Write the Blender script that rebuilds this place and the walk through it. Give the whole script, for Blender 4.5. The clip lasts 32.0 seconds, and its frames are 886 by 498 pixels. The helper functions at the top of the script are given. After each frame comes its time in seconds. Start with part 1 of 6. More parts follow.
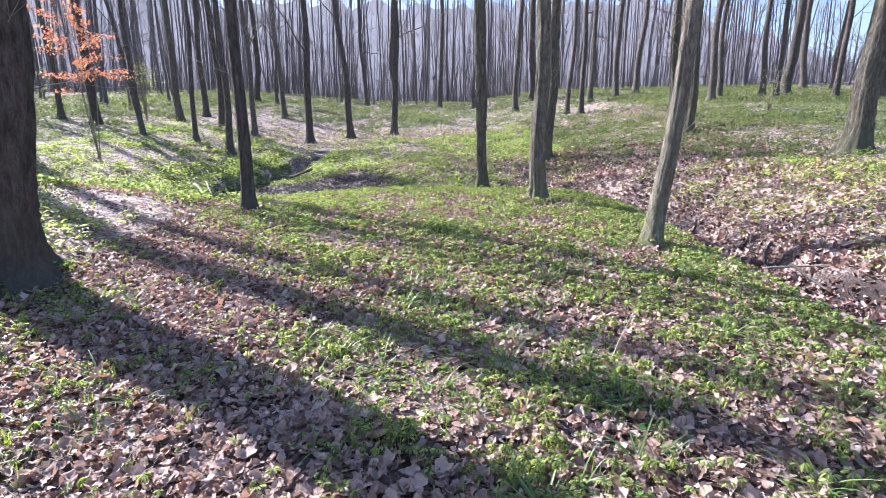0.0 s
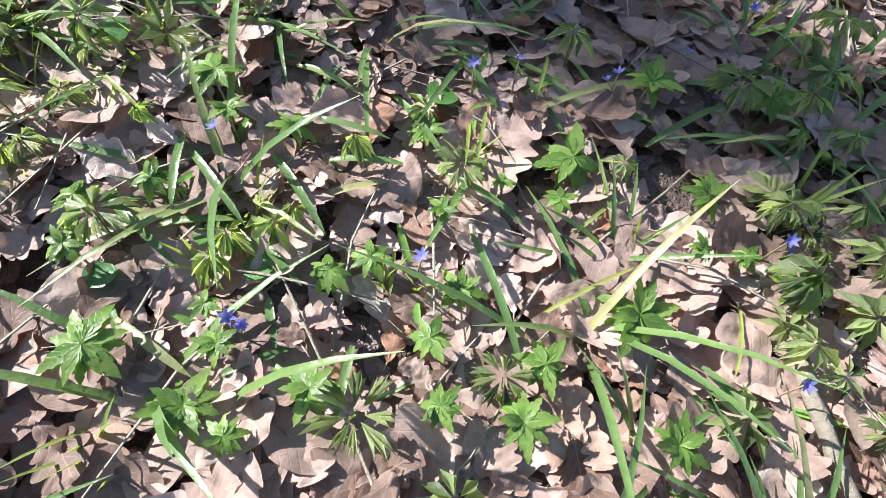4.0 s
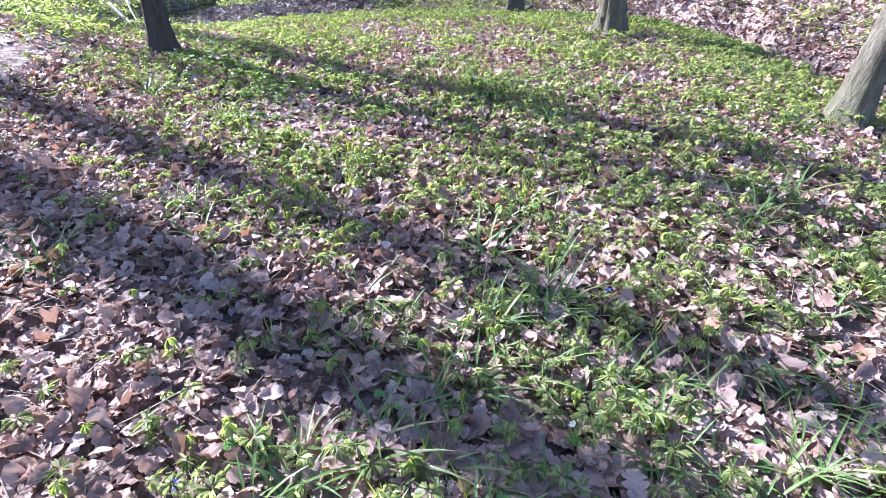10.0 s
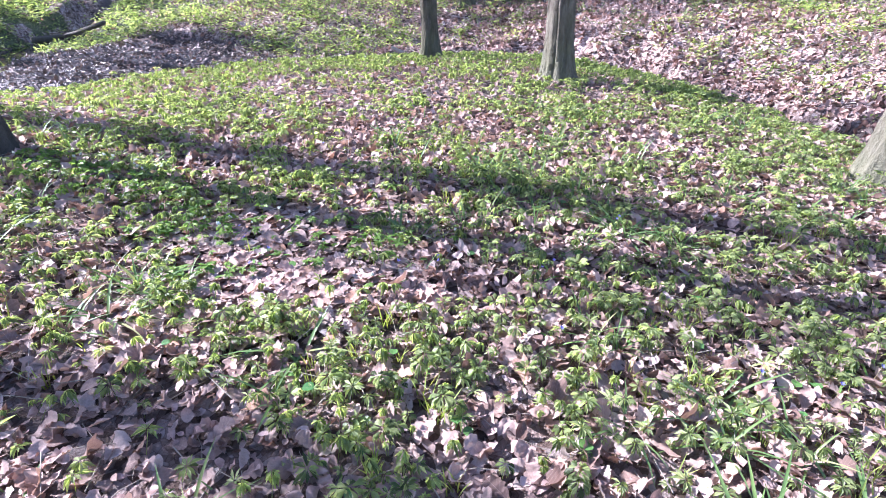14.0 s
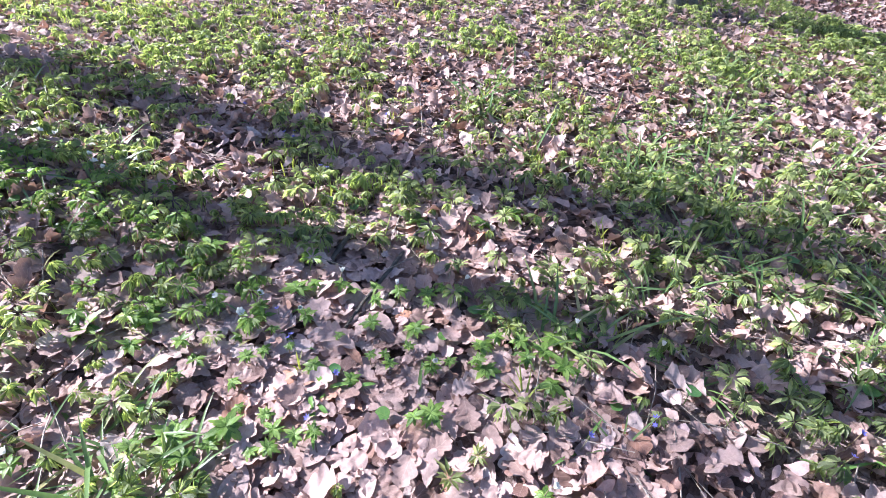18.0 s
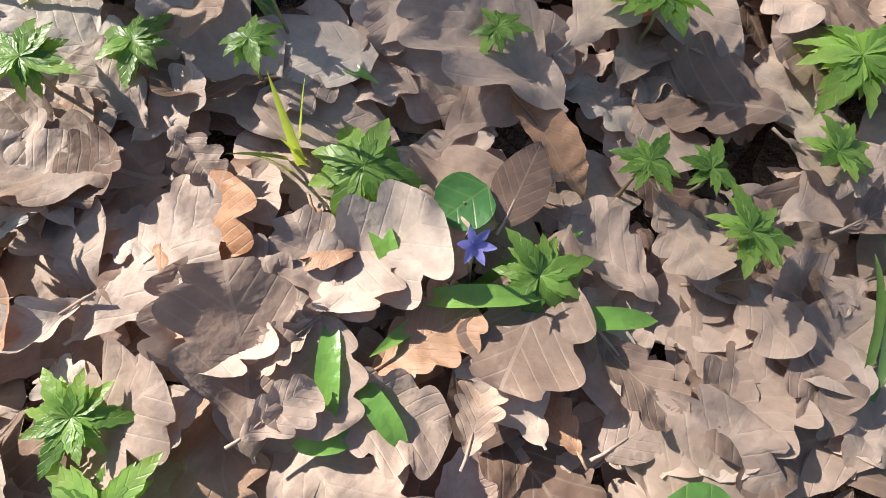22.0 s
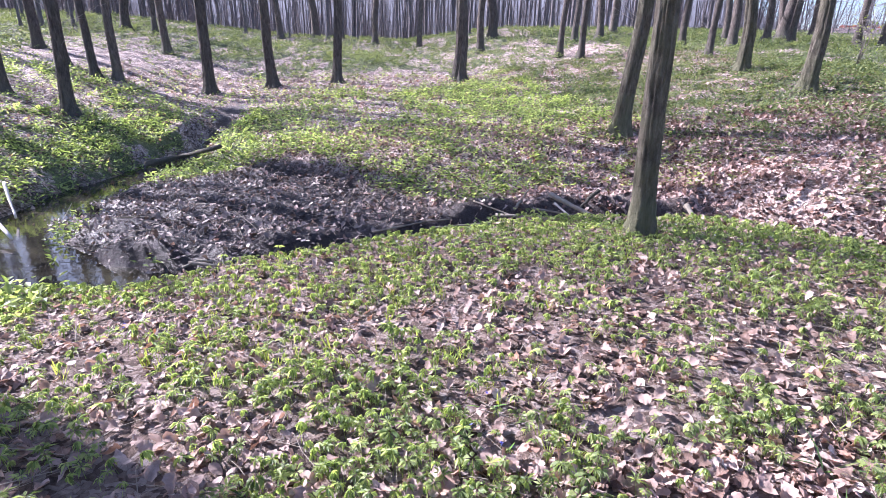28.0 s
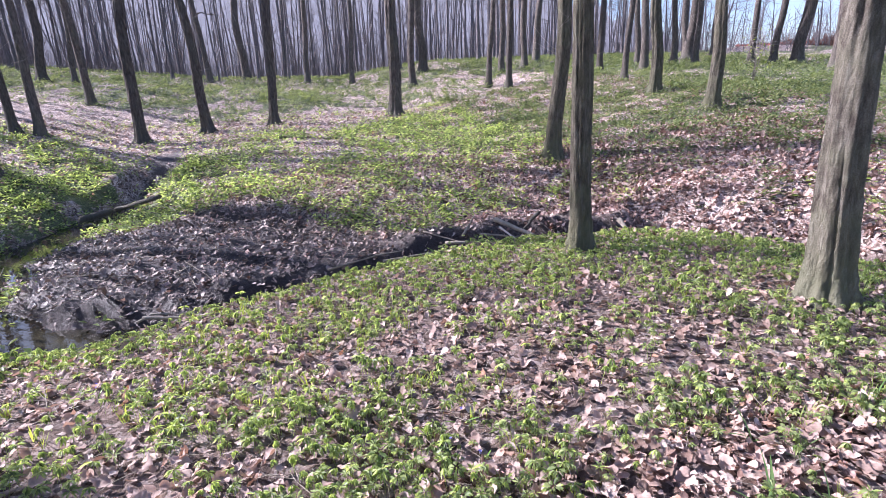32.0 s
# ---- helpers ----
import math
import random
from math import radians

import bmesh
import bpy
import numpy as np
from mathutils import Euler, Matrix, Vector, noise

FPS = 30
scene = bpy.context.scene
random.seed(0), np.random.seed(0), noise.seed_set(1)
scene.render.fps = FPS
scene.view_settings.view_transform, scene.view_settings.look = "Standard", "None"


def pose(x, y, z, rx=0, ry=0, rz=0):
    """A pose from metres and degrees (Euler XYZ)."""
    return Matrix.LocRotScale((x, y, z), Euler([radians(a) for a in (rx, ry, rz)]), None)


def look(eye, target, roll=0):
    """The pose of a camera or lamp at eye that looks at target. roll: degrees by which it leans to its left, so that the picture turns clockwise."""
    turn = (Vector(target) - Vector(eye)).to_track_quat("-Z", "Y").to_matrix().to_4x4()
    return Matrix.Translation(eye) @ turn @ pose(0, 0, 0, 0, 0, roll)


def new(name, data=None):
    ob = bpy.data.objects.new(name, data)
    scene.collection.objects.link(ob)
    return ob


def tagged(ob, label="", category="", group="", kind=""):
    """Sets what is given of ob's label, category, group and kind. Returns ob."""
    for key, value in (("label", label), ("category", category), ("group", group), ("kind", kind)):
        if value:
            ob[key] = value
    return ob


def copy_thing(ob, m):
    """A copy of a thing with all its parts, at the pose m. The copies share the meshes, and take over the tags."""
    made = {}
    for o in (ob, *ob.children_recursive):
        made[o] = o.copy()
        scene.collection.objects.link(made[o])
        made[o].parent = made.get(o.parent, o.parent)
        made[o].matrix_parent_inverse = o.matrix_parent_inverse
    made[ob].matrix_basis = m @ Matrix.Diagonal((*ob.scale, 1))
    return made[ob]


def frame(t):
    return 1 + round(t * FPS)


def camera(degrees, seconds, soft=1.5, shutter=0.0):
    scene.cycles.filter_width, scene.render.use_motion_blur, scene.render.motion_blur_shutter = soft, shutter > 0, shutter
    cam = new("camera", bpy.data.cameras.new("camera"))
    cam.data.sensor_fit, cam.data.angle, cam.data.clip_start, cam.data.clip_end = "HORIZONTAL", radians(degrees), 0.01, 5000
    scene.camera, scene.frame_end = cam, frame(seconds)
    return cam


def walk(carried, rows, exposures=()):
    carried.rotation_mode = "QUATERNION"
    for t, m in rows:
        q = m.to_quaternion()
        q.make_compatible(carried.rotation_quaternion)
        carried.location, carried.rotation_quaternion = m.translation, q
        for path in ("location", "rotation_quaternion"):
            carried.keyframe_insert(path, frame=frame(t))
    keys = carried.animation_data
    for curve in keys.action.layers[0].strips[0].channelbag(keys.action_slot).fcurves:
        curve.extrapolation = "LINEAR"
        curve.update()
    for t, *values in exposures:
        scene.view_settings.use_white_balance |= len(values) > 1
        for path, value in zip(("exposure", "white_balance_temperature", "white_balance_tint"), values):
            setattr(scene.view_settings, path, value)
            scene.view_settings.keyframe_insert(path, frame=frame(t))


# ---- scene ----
# ---- camera ----
LENS = 81.82
PATH = [
    (0, pose(-0.074, 1.072, 1.452, 76.85, -0.13, -0.89)),
    (0.5, pose(-0.030, 1.379, 1.381, 77.31, -0.80, 3.42)),
    (1, pose(-0.064, 1.650, 1.335, 70.58, 0.23, 0.49)),
    (1.5, pose(-0.195, 2.006, 1.318, 64.53, 1.44, -9.04)),
    (2, pose(-0.237, 2.352, 1.227, 58.33, 1.89, -10.64)),
    (2.5, pose(-0.218, 2.737, 1.168, 52.06, 0.45, -11.12)),
    (3, pose(-0.309, 3.108, 1.037, 47.45, -2.81, -11.76)),
    (3.5, pose(-0.309, 3.428, 0.812, 38.05, -5.33, -9.25)),
    (4, pose(-0.251, 3.654, 0.488, 27.31, -5.23, -6.27)),
    (4.5, pose(-0.233, 3.722, 0.319, 28.56, -5.49, -5.21)),
    (6.5, pose(-0.232, 3.682, 0.414, 26.32, -4.88, -2.89)),
    (7, pose(-0.212, 3.595, 0.645, 30.48, -0.86, -5.28)),
    (7.5, pose(-0.245, 3.410, 0.948, 39.78, -0.82, -9.35)),
    (8, pose(-0.263, 3.297, 1.099, 48.39, -1.78, -10.21)),
    (8.5, pose(-0.227, 3.380, 1.138, 50.89, -1.80, -9.32)),
    (9, pose(-0.210, 3.512, 1.161, 54.77, -3.80, -1.29)),
    (9.5, pose(-0.287, 3.592, 1.145, 55.56, -3.28, 1.72)),
    (10, pose(-0.561, 3.644, 1.208, 58.54, -0.64, -2.87)),
    (10.5, pose(-0.789, 3.744, 1.219, 59.44, -0.59, -2.52)),
    (11, pose(-0.886, 3.967, 1.215, 59.66, -0.17, -2.64)),
    (11.5, pose(-0.926, 4.089, 1.219, 59.86, -0.05, -3.21)),
    (12, pose(-1.021, 4.186, 1.244, 59.98, 0.55, -10.37)),
    (12.5, pose(-1.148, 4.257, 1.324, 59.98, -0.16, -19.51)),
    (13, pose(-1.198, 4.429, 1.322, 60.43, -1.14, -21.11)),
    (13.5, pose(-1.197, 4.763, 1.300, 61.21, -1.50, -19.61)),
    (14, pose(-1.271, 5.038, 1.299, 61.10, -1.03, -18.86)),
    (14.5, pose(-1.387, 5.300, 1.334, 60.56, 0.48, -23.19)),
    (15, pose(-1.394, 5.581, 1.308, 60.90, -0.70, -18.66)),
    (15.5, pose(-1.389, 5.770, 1.296, 61.04, -2.52, -14.96)),
    (17.5, pose(-1.426, 6.241, 1.269, 53.96, -3.95, -18.02)),
    (18, pose(-1.396, 6.375, 1.234, 50.40, -3.94, -17.75)),
    (18.5, pose(-1.435, 6.534, 1.233, 48.74, -4.39, -17.79)),
    (19, pose(-1.400, 6.722, 1.140, 42.82, -7.11, -7.07)),
    (19.5, pose(-1.362, 6.901, 0.858, 31.22, -6.88, 6.23)),
    (20, pose(-1.359, 7.006, 0.630, 26.15, -0.81, 1.27)),
    (20.5, pose(-1.366, 7.050, 0.495, 23.97, -0.19, -2.57)),
    (21, pose(-1.365, 7.090, 0.409, 22.09, -1.02, -4.28)),
    (21.5, pose(-1.369, 7.105, 0.369, 20.48, -2.19, -4.64)),
    (22, pose(-1.372, 7.090, 0.403, 19.12, -2.79, -4.23)),
    (22.5, pose(-1.343, 7.033, 0.565, 19.28, -1.66, -3.82)),
    (23, pose(-1.314, 6.988, 0.849, 25.08, -0.64, -0.03)),
    (23.5, pose(-1.291, 6.892, 1.083, 40.80, -0.90, 2.29)),
    (24, pose(-1.390, 6.916, 1.195, 55.32, -1.85, 1.06)),
    (24.5, pose(-1.506, 6.983, 1.256, 60.30, -3.57, -3.98)),
    (25, pose(-1.629, 6.982, 1.407, 64.48, -2.08, -9.64)),
    (25.5, pose(-1.755, 7.071, 1.419, 65.74, -2.67, -10.45)),
    (27.5, pose(-1.905, 7.652, 1.681, 68.53, 0.28, -15.15)),
    (28, pose(-1.814, 7.711, 1.643, 70.80, -1.29, -10.61)),
    (28.5, pose(-1.760, 7.732, 1.623, 71.87, 0.05, -7.27)),
    (29, pose(-1.759, 7.720, 1.605, 72.97, 0.22, -5.20)),
    (29.5, pose(-1.750, 7.712, 1.634, 74.26, 0.36, -4.28)),
    (30, pose(-1.755, 7.722, 1.619, 74.56, 0.25, -3.97)),
    (30.5, pose(-1.745, 7.721, 1.622, 74.79, 0.30, -4.03)),
    (31, pose(-1.747, 7.712, 1.631, 74.75, 0.67, -6.42)),
    (31.5, pose(-1.835, 7.630, 1.683, 74.32, 1.17, -10.43)),
    (32, pose(-1.942, 7.513, 1.731, 73.96, 1.73, -17.76)),
]
EXPOSURE = [(0, 1.64, 5800, 21), (1, 1.56, 5950, 20), (3, 1.67, 6000, 18), (4, 1.33, 6000, 12), (7, 1.2, 6300, 11), (8, 1.79, 5900, 18), (9, 1.74, 5750, 21), (10, 1.84, 5450, 25), (13, 2.04, 5450, 28), (14, 1.93, 5450, 29), (18, 1.71, 5600, 27), (19.5, 1.63, 5850, 21), (20.5, 1.2, 6400, 5), (22.5, 1.2, 6550, 6), (23, 1.34, 6500, 10), (24, 1.62, 5850, 24), (25, 1.78, 5550, 29), (28, 1.68, 5650, 29), (32, 1.49, 5750, 28)]
cam = camera(LENS, 32.0, soft=0.55)
walk(cam, PATH, EXPOSURE)

# ---- daylight: clear spring sky, sun ahead and to the left ----
SUN_AZ, SUN_EL = radians(-55.0), radians(34.0)
world = bpy.data.worlds.new("world")
scene.world = world
world.use_nodes = True
wn = world.node_tree.nodes
sky = wn.new("ShaderNodeTexSky")
sky.sky_type, sky.sun_disc, sky.sun_elevation, sky.sun_rotation = "NISHITA", False, SUN_EL, SUN_AZ
sky.air_density, sky.dust_density = 1.0, 1.0
world.node_tree.links.new(sky.outputs[0], wn["Background"].inputs[0])
wn["Background"].inputs[1].default_value = 0.084
sun = new("sun", bpy.data.lights.new("sun", "SUN"))
sun.data.energy, sun.data.angle, sun.data.color = 5.0, radians(0.6), (1.0, 0.95, 0.87)
TO_SUN = Vector((math.sin(SUN_AZ) * math.cos(SUN_EL), math.cos(SUN_AZ) * math.cos(SUN_EL), math.sin(SUN_EL)))
sun.matrix_world = look(TO_SUN * 50, (0, 0, 0))

# ---- materials ----
def ramp(nodes, stops):
    r = nodes.new("ShaderNodeValToRGB")
    e = r.color_ramp.elements
    while len(e) < len(stops):
        e.new(0.5)
    for k, (p, c) in zip(e, stops):
        k.position, k.color = p, (*c, 1)
    return r


def base_mat(name, rough=0.8, spec=0.3):
    m = bpy.data.materials.new(name)
    m.use_nodes = True
    n, l = m.node_tree.nodes, m.node_tree.links
    b = n["Principled BSDF"]
    b.inputs["Roughness"].default_value, b.inputs["Specular IOR Level"].default_value = rough, spec
    return m, n, l, b


def noise_node(n, l, scale, detail=4, rough=0.6, vec=None):
    t = n.new("ShaderNodeTexNoise")
    t.inputs["Scale"].default_value, t.inputs["Detail"].default_value, t.inputs["Roughness"].default_value = scale, detail, rough
    if vec:
        l.new(vec, t.inputs["Vector"])
    return t


def mix_col(n, l, fac, a, b, mode="MIX"):
    x = n.new("ShaderNodeMix")
    x.data_type, x.blend_type = "RGBA", mode
    for sock, v in ((x.inputs[0], fac), (x.inputs[6], a), (x.inputs[7], b)):
        if isinstance(v, (int, float)):
            sock.default_value = v
        elif isinstance(v, tuple):
            sock.default_value = (*v, 1)
        else:
            l.new(v, sock)
    return x.outputs[2]


def maths(n, l, op, a, b=0.0):
    x = n.new("ShaderNodeMath")
    x.operation = op
    for sock, v in zip(x.inputs, (a, b)):
        if isinstance(v, (int, float)):
            sock.default_value = v
        else:
            l.new(v, sock)
    return x.outputs[0]


def bump(n, l, height, b, strength=0.5, dist=0.01):
    k = n.new("ShaderNodeBump")
    k.inputs["Strength"].default_value, k.inputs["Distance"].default_value = strength, dist
    l.new(height, k.inputs["Height"])
    l.new(k.outputs[0], b.inputs["Normal"])
    return k


def see_through(m, n, l, b, colour, amount):
    """Lets part of the light through a thin leaf or petal."""
    t = n.new("ShaderNodeBsdfTranslucent")
    s = n.new("ShaderNodeMixShader")
    s.inputs[0].default_value = amount
    if isinstance(colour, tuple):
        t.inputs[0].default_value = (*colour, 1)
    else:
        l.new(colour, t.inputs[0])
    l.new(b.outputs[0], s.inputs[1])
    l.new(t.outputs[0], s.inputs[2])
    l.new(s.outputs[0], n["Material Output"].inputs[0])


def random_value(n, l):
    g, o = n.new("ShaderNodeNewGeometry"), n.new("ShaderNodeObjectInfo")
    return maths(n, l, "FRACT", maths(n, l, "ADD", g.outputs["Random Per Island"], o.outputs["Random"]))


def leaf_mat(name, stops, rough, trans, trans_mul, veins=7.0, spec=0.3):
    m, n, l, b = base_mat(name, rough, spec)
    r = ramp(n, stops)
    l.new(random_value(n, l), r.inputs[0])
    uv = n.new("ShaderNodeUVMap")
    sep = n.new("ShaderNodeSeparateXYZ")
    l.new(uv.outputs[0], sep.inputs[0])
    side = maths(n, l, "ABSOLUTE", sep.outputs[1])
    rib = maths(n, l, "FRACT", maths(n, l, "MULTIPLY", maths(n, l, "SUBTRACT", sep.outputs[0], maths(n, l, "MULTIPLY", side, 0.35)), veins))
    rib = maths(n, l, "POWER", maths(n, l, "ABSOLUTE", maths(n, l, "SUBTRACT", maths(n, l, "MULTIPLY", rib, 2.0), 1.0)), 10.0)
    mid = maths(n, l, "LESS_THAN", side, 0.03)
    vein = maths(n, l, "MAXIMUM", rib, mid)
    pos = n.new("ShaderNodeNewGeometry")
    fine = noise_node(n, l, 160.0, 3, 0.6, pos.outputs["Position"])
    blotch = noise_node(n, l, 38.0, 3, 0.6, pos.outputs["Position"])
    tone = maths(n, l, "ADD", maths(n, l, "MULTIPLY", blotch.outputs[0], 0.75), maths(n, l, "MULTIPLY", fine.outputs[0], 0.5))
    tone = maths(n, l, "ADD", tone, 0.38)
    col = mix_col(n, l, 1.0, r.outputs[0], tone, "MULTIPLY")
    col = mix_col(n, l, maths(n, l, "MULTIPLY", vein, 0.2), col, (0.62, 0.5, 0.4) if trans < 0.3 else (0.34, 0.46, 0.14))
    l.new(col, b.inputs["Base Color"])
    height = maths(n, l, "ADD", maths(n, l, "MULTIPLY", vein, -0.1), maths(n, l, "ADD", maths(n, l, "MULTIPLY", blotch.outputs[0], 1.2), maths(n, l, "MULTIPLY", fine.outputs[0], 0.35)))
    bump(n, l, height, b, 0.5, 0.004)
    see_through(m, n, l, b, mix_col(n, l, 1.0, col, trans_mul, "MULTIPLY"), trans)
    return m


DRY = leaf_mat("dry_oak_leaf", ((0.0, (0.17, 0.105, 0.08)), (0.22, (0.31, 0.22, 0.18)), (0.5, (0.49, 0.37, 0.315)), (0.68, (0.38, 0.27, 0.225)),
                                (0.86, (0.53, 0.435, 0.38)), (0.95, (0.36, 0.2, 0.13)), (1.0, (0.58, 0.505, 0.45))), 0.58, 0.25, (1.05, 0.84, 0.68), spec=0.3)
DAMP = leaf_mat("damp_brown_leaf", ((0.0, (0.10, 0.058, 0.045)), (0.3, (0.28, 0.175, 0.14)), (0.65, (0.49, 0.34, 0.29)), (0.9, (0.6, 0.455, 0.4)), (1.0, (0.33, 0.17, 0.12))), 0.5, 0.12, (1.05, 0.84, 0.68), spec=0.4)
WET = leaf_mat("wet_dark_leaf", ((0.0, (0.07, 0.052, 0.042)), (0.35, (0.18, 0.135, 0.11)), (0.62, (0.3, 0.23, 0.19)), (1.0, (0.46, 0.37, 0.31))), 0.5, 0.05, (1.0, 0.85, 0.75), spec=0.45)
GREEN = leaf_mat("anemone_leaf", ((0.0, (0.06, 0.085, 0.04)), (0.3, (0.225, 0.29, 0.12)), (0.75, (0.45, 0.51, 0.245)), (1.0, (0.12, 0.185, 0.075))), 0.42, 0.56, (1.6, 1.65, 0.75), 5.0, spec=0.45)
FRESH = leaf_mat("fresh_anemone_leaf", ((0.0, (0.08, 0.165, 0.035)), (0.4, (0.18, 0.3, 0.065)), (0.8, (0.29, 0.43, 0.115)), (1.0, (0.12, 0.21, 0.045))), 0.4, 0.5, (1.6, 1.6, 0.6), 5.0, spec=0.5)
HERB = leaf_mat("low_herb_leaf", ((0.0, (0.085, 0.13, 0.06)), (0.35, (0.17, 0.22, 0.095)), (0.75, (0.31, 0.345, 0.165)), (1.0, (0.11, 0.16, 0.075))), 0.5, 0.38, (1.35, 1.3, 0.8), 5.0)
SPEAR = leaf_mat("spear_leaf", ((0.0, (0.22, 0.31, 0.09)), (0.5, (0.36, 0.42, 0.13)), (1.0, (0.19, 0.27, 0.08))), 0.4, 0.45, (1.6, 1.5, 0.6), 0.0)
BLADE = leaf_mat("dark_blade", ((0.0, (0.05, 0.12, 0.04)), (0.6, (0.09, 0.17, 0.06)), (0.85, (0.12, 0.2, 0.06)), (1.0, (0.35, 0.3, 0.16))), 0.35, 0.3, (1.4, 1.5, 0.8), 0.0, spec=0.5)
ROUND = leaf_mat("round_leaf", ((0.0, (0.07, 0.19, 0.06)), (1.0, (0.13, 0.27, 0.07))), 0.35, 0.35, (1.4, 1.5, 0.7), 3.0, spec=0.5)
BEECH = leaf_mat("beech_leaf", ((0.0, (0.5, 0.23, 0.13)), (0.6, (0.66, 0.36, 0.22)), (1.0, (0.72, 0.46, 0.32))), 0.6, 0.4, (1.4, 1.0, 0.8), 4.0)
BLUE = leaf_mat("squill_petal", ((0.0, (0.13, 0.11, 0.55)), (1.0, (0.24, 0.2, 0.75))), 0.5, 0.35, (1.2, 1.1, 1.3), 0.0)
WHITE = leaf_mat("white_petal", ((0.0, (0.8, 0.8, 0.76)), (1.0, (0.86, 0.84, 0.84))), 0.5, 0.3, (1, 1, 1), 0.0)


def bark_mat(name, dark, mid, light, moss, relief=0.06):
    m, n, l, b = base_mat(name, 0.85, 0.25)
    co = n.new("ShaderNodeTexCoord")
    mp = n.new("ShaderNodeMapping")
    mp.inputs["Scale"].default_value = (1.0, 1.0, 0.27)
    l.new(co.outputs["Object"], mp.inputs[0])
    long = noise_node(n, l, 21.0, 7, 0.68, mp.outputs[0])
    big = noise_node(n, l, 2.2, 4, 0.55, co.outputs["Object"])
    fine = noise_node(n, l, 130.0, 3, 0.6, co.outputs["Object"])
    r = ramp(n, ((0.38, dark), (0.5, mid), (0.62, light)))
    l.new(maths(n, l, "ADD", maths(n, l, "MULTIPLY", long.outputs[0], 0.7), maths(n, l, "MULTIPLY", fine.outputs[0], 0.3)), r.inputs[0])
    patch = ramp(n, ((0.45, (0, 0, 0)), (0.7, (1, 1, 1))))
    l.new(big.outputs[0], patch.inputs[0])
    col = mix_col(n, l, maths(n, l, "MULTIPLY", patch.outputs[0], 0.55), r.outputs[0], moss)
    sep = n.new("ShaderNodeSeparateXYZ")
    l.new(co.outputs["Object"], sep.inputs[0])
    foot = ramp(n, ((0.0, (0.7, 0.7, 0.7)), (0.3, (0, 0, 0))))
    l.new(maths(n, l, "ADD", maths(n, l, "MULTIPLY", sep.outputs[2], 0.45), maths(n, l, "MULTIPLY", maths(n, l, "SUBTRACT", big.outputs[0], 0.5), 1.1)), foot.inputs[0])
    col = mix_col(n, l, foot.outputs[0], col, tuple(1.15 * c for c in moss))
    info = n.new("ShaderNodeObjectInfo")
    col = mix_col(n, l, 1.0, col, maths(n, l, "ADD", maths(n, l, "MULTIPLY", info.outputs["Random"], 0.4), 0.8), "MULTIPLY")
    l.new(col, b.inputs["Base Color"])
    bump(n, l, maths(n, l, "ADD", long.outputs[0], maths(n, l, "MULTIPLY", fine.outputs[0], 0.25)), b, 1.0, relief)
    return m


BARK = bark_mat("grey_bark", (0.075, 0.06, 0.05), (0.17, 0.15, 0.118), (0.32, 0.29, 0.24), (0.165, 0.172, 0.105))
BARK_MOSS = bark_mat("mossy_bark", (0.045, 0.038, 0.03), (0.125, 0.11, 0.085), (0.23, 0.205, 0.165), (0.12, 0.125, 0.07))
BARK_DARK = bark_mat("dark_bark", (0.045, 0.037, 0.034), (0.115, 0.095, 0.085), (0.20, 0.17, 0.15), (0.10, 0.097, 0.075))
# Far bark and twigs have a violet-grey distance haze mixed into their colour.
BARK_FAR = bark_mat("hazed_far_bark", (0.085, 0.072, 0.075), (0.16, 0.142, 0.15), (0.24, 0.22, 0.225), (0.14, 0.13, 0.125))
TWIG_FAR = bark_mat("hazed_far_twigs", (0.085, 0.075, 0.08), (0.15, 0.135, 0.145), (0.22, 0.205, 0.215), (0.135, 0.12, 0.13))
TWIG = bark_mat("twig_bark", (0.16, 0.135, 0.125), (0.28, 0.24, 0.22), (0.4, 0.36, 0.34), (0.28, 0.24, 0.21))
DEADWOOD = bark_mat("weathered_wood", (0.16, 0.125, 0.10), (0.30, 0.25, 0.21), (0.44, 0.39, 0.35), (0.22, 0.2, 0.15), 0.008)
PALEWOOD = bark_mat("peeled_wood", (0.45, 0.4, 0.36), (0.6, 0.55, 0.5), (0.72, 0.68, 0.63), (0.5, 0.45, 0.4), 0.008)


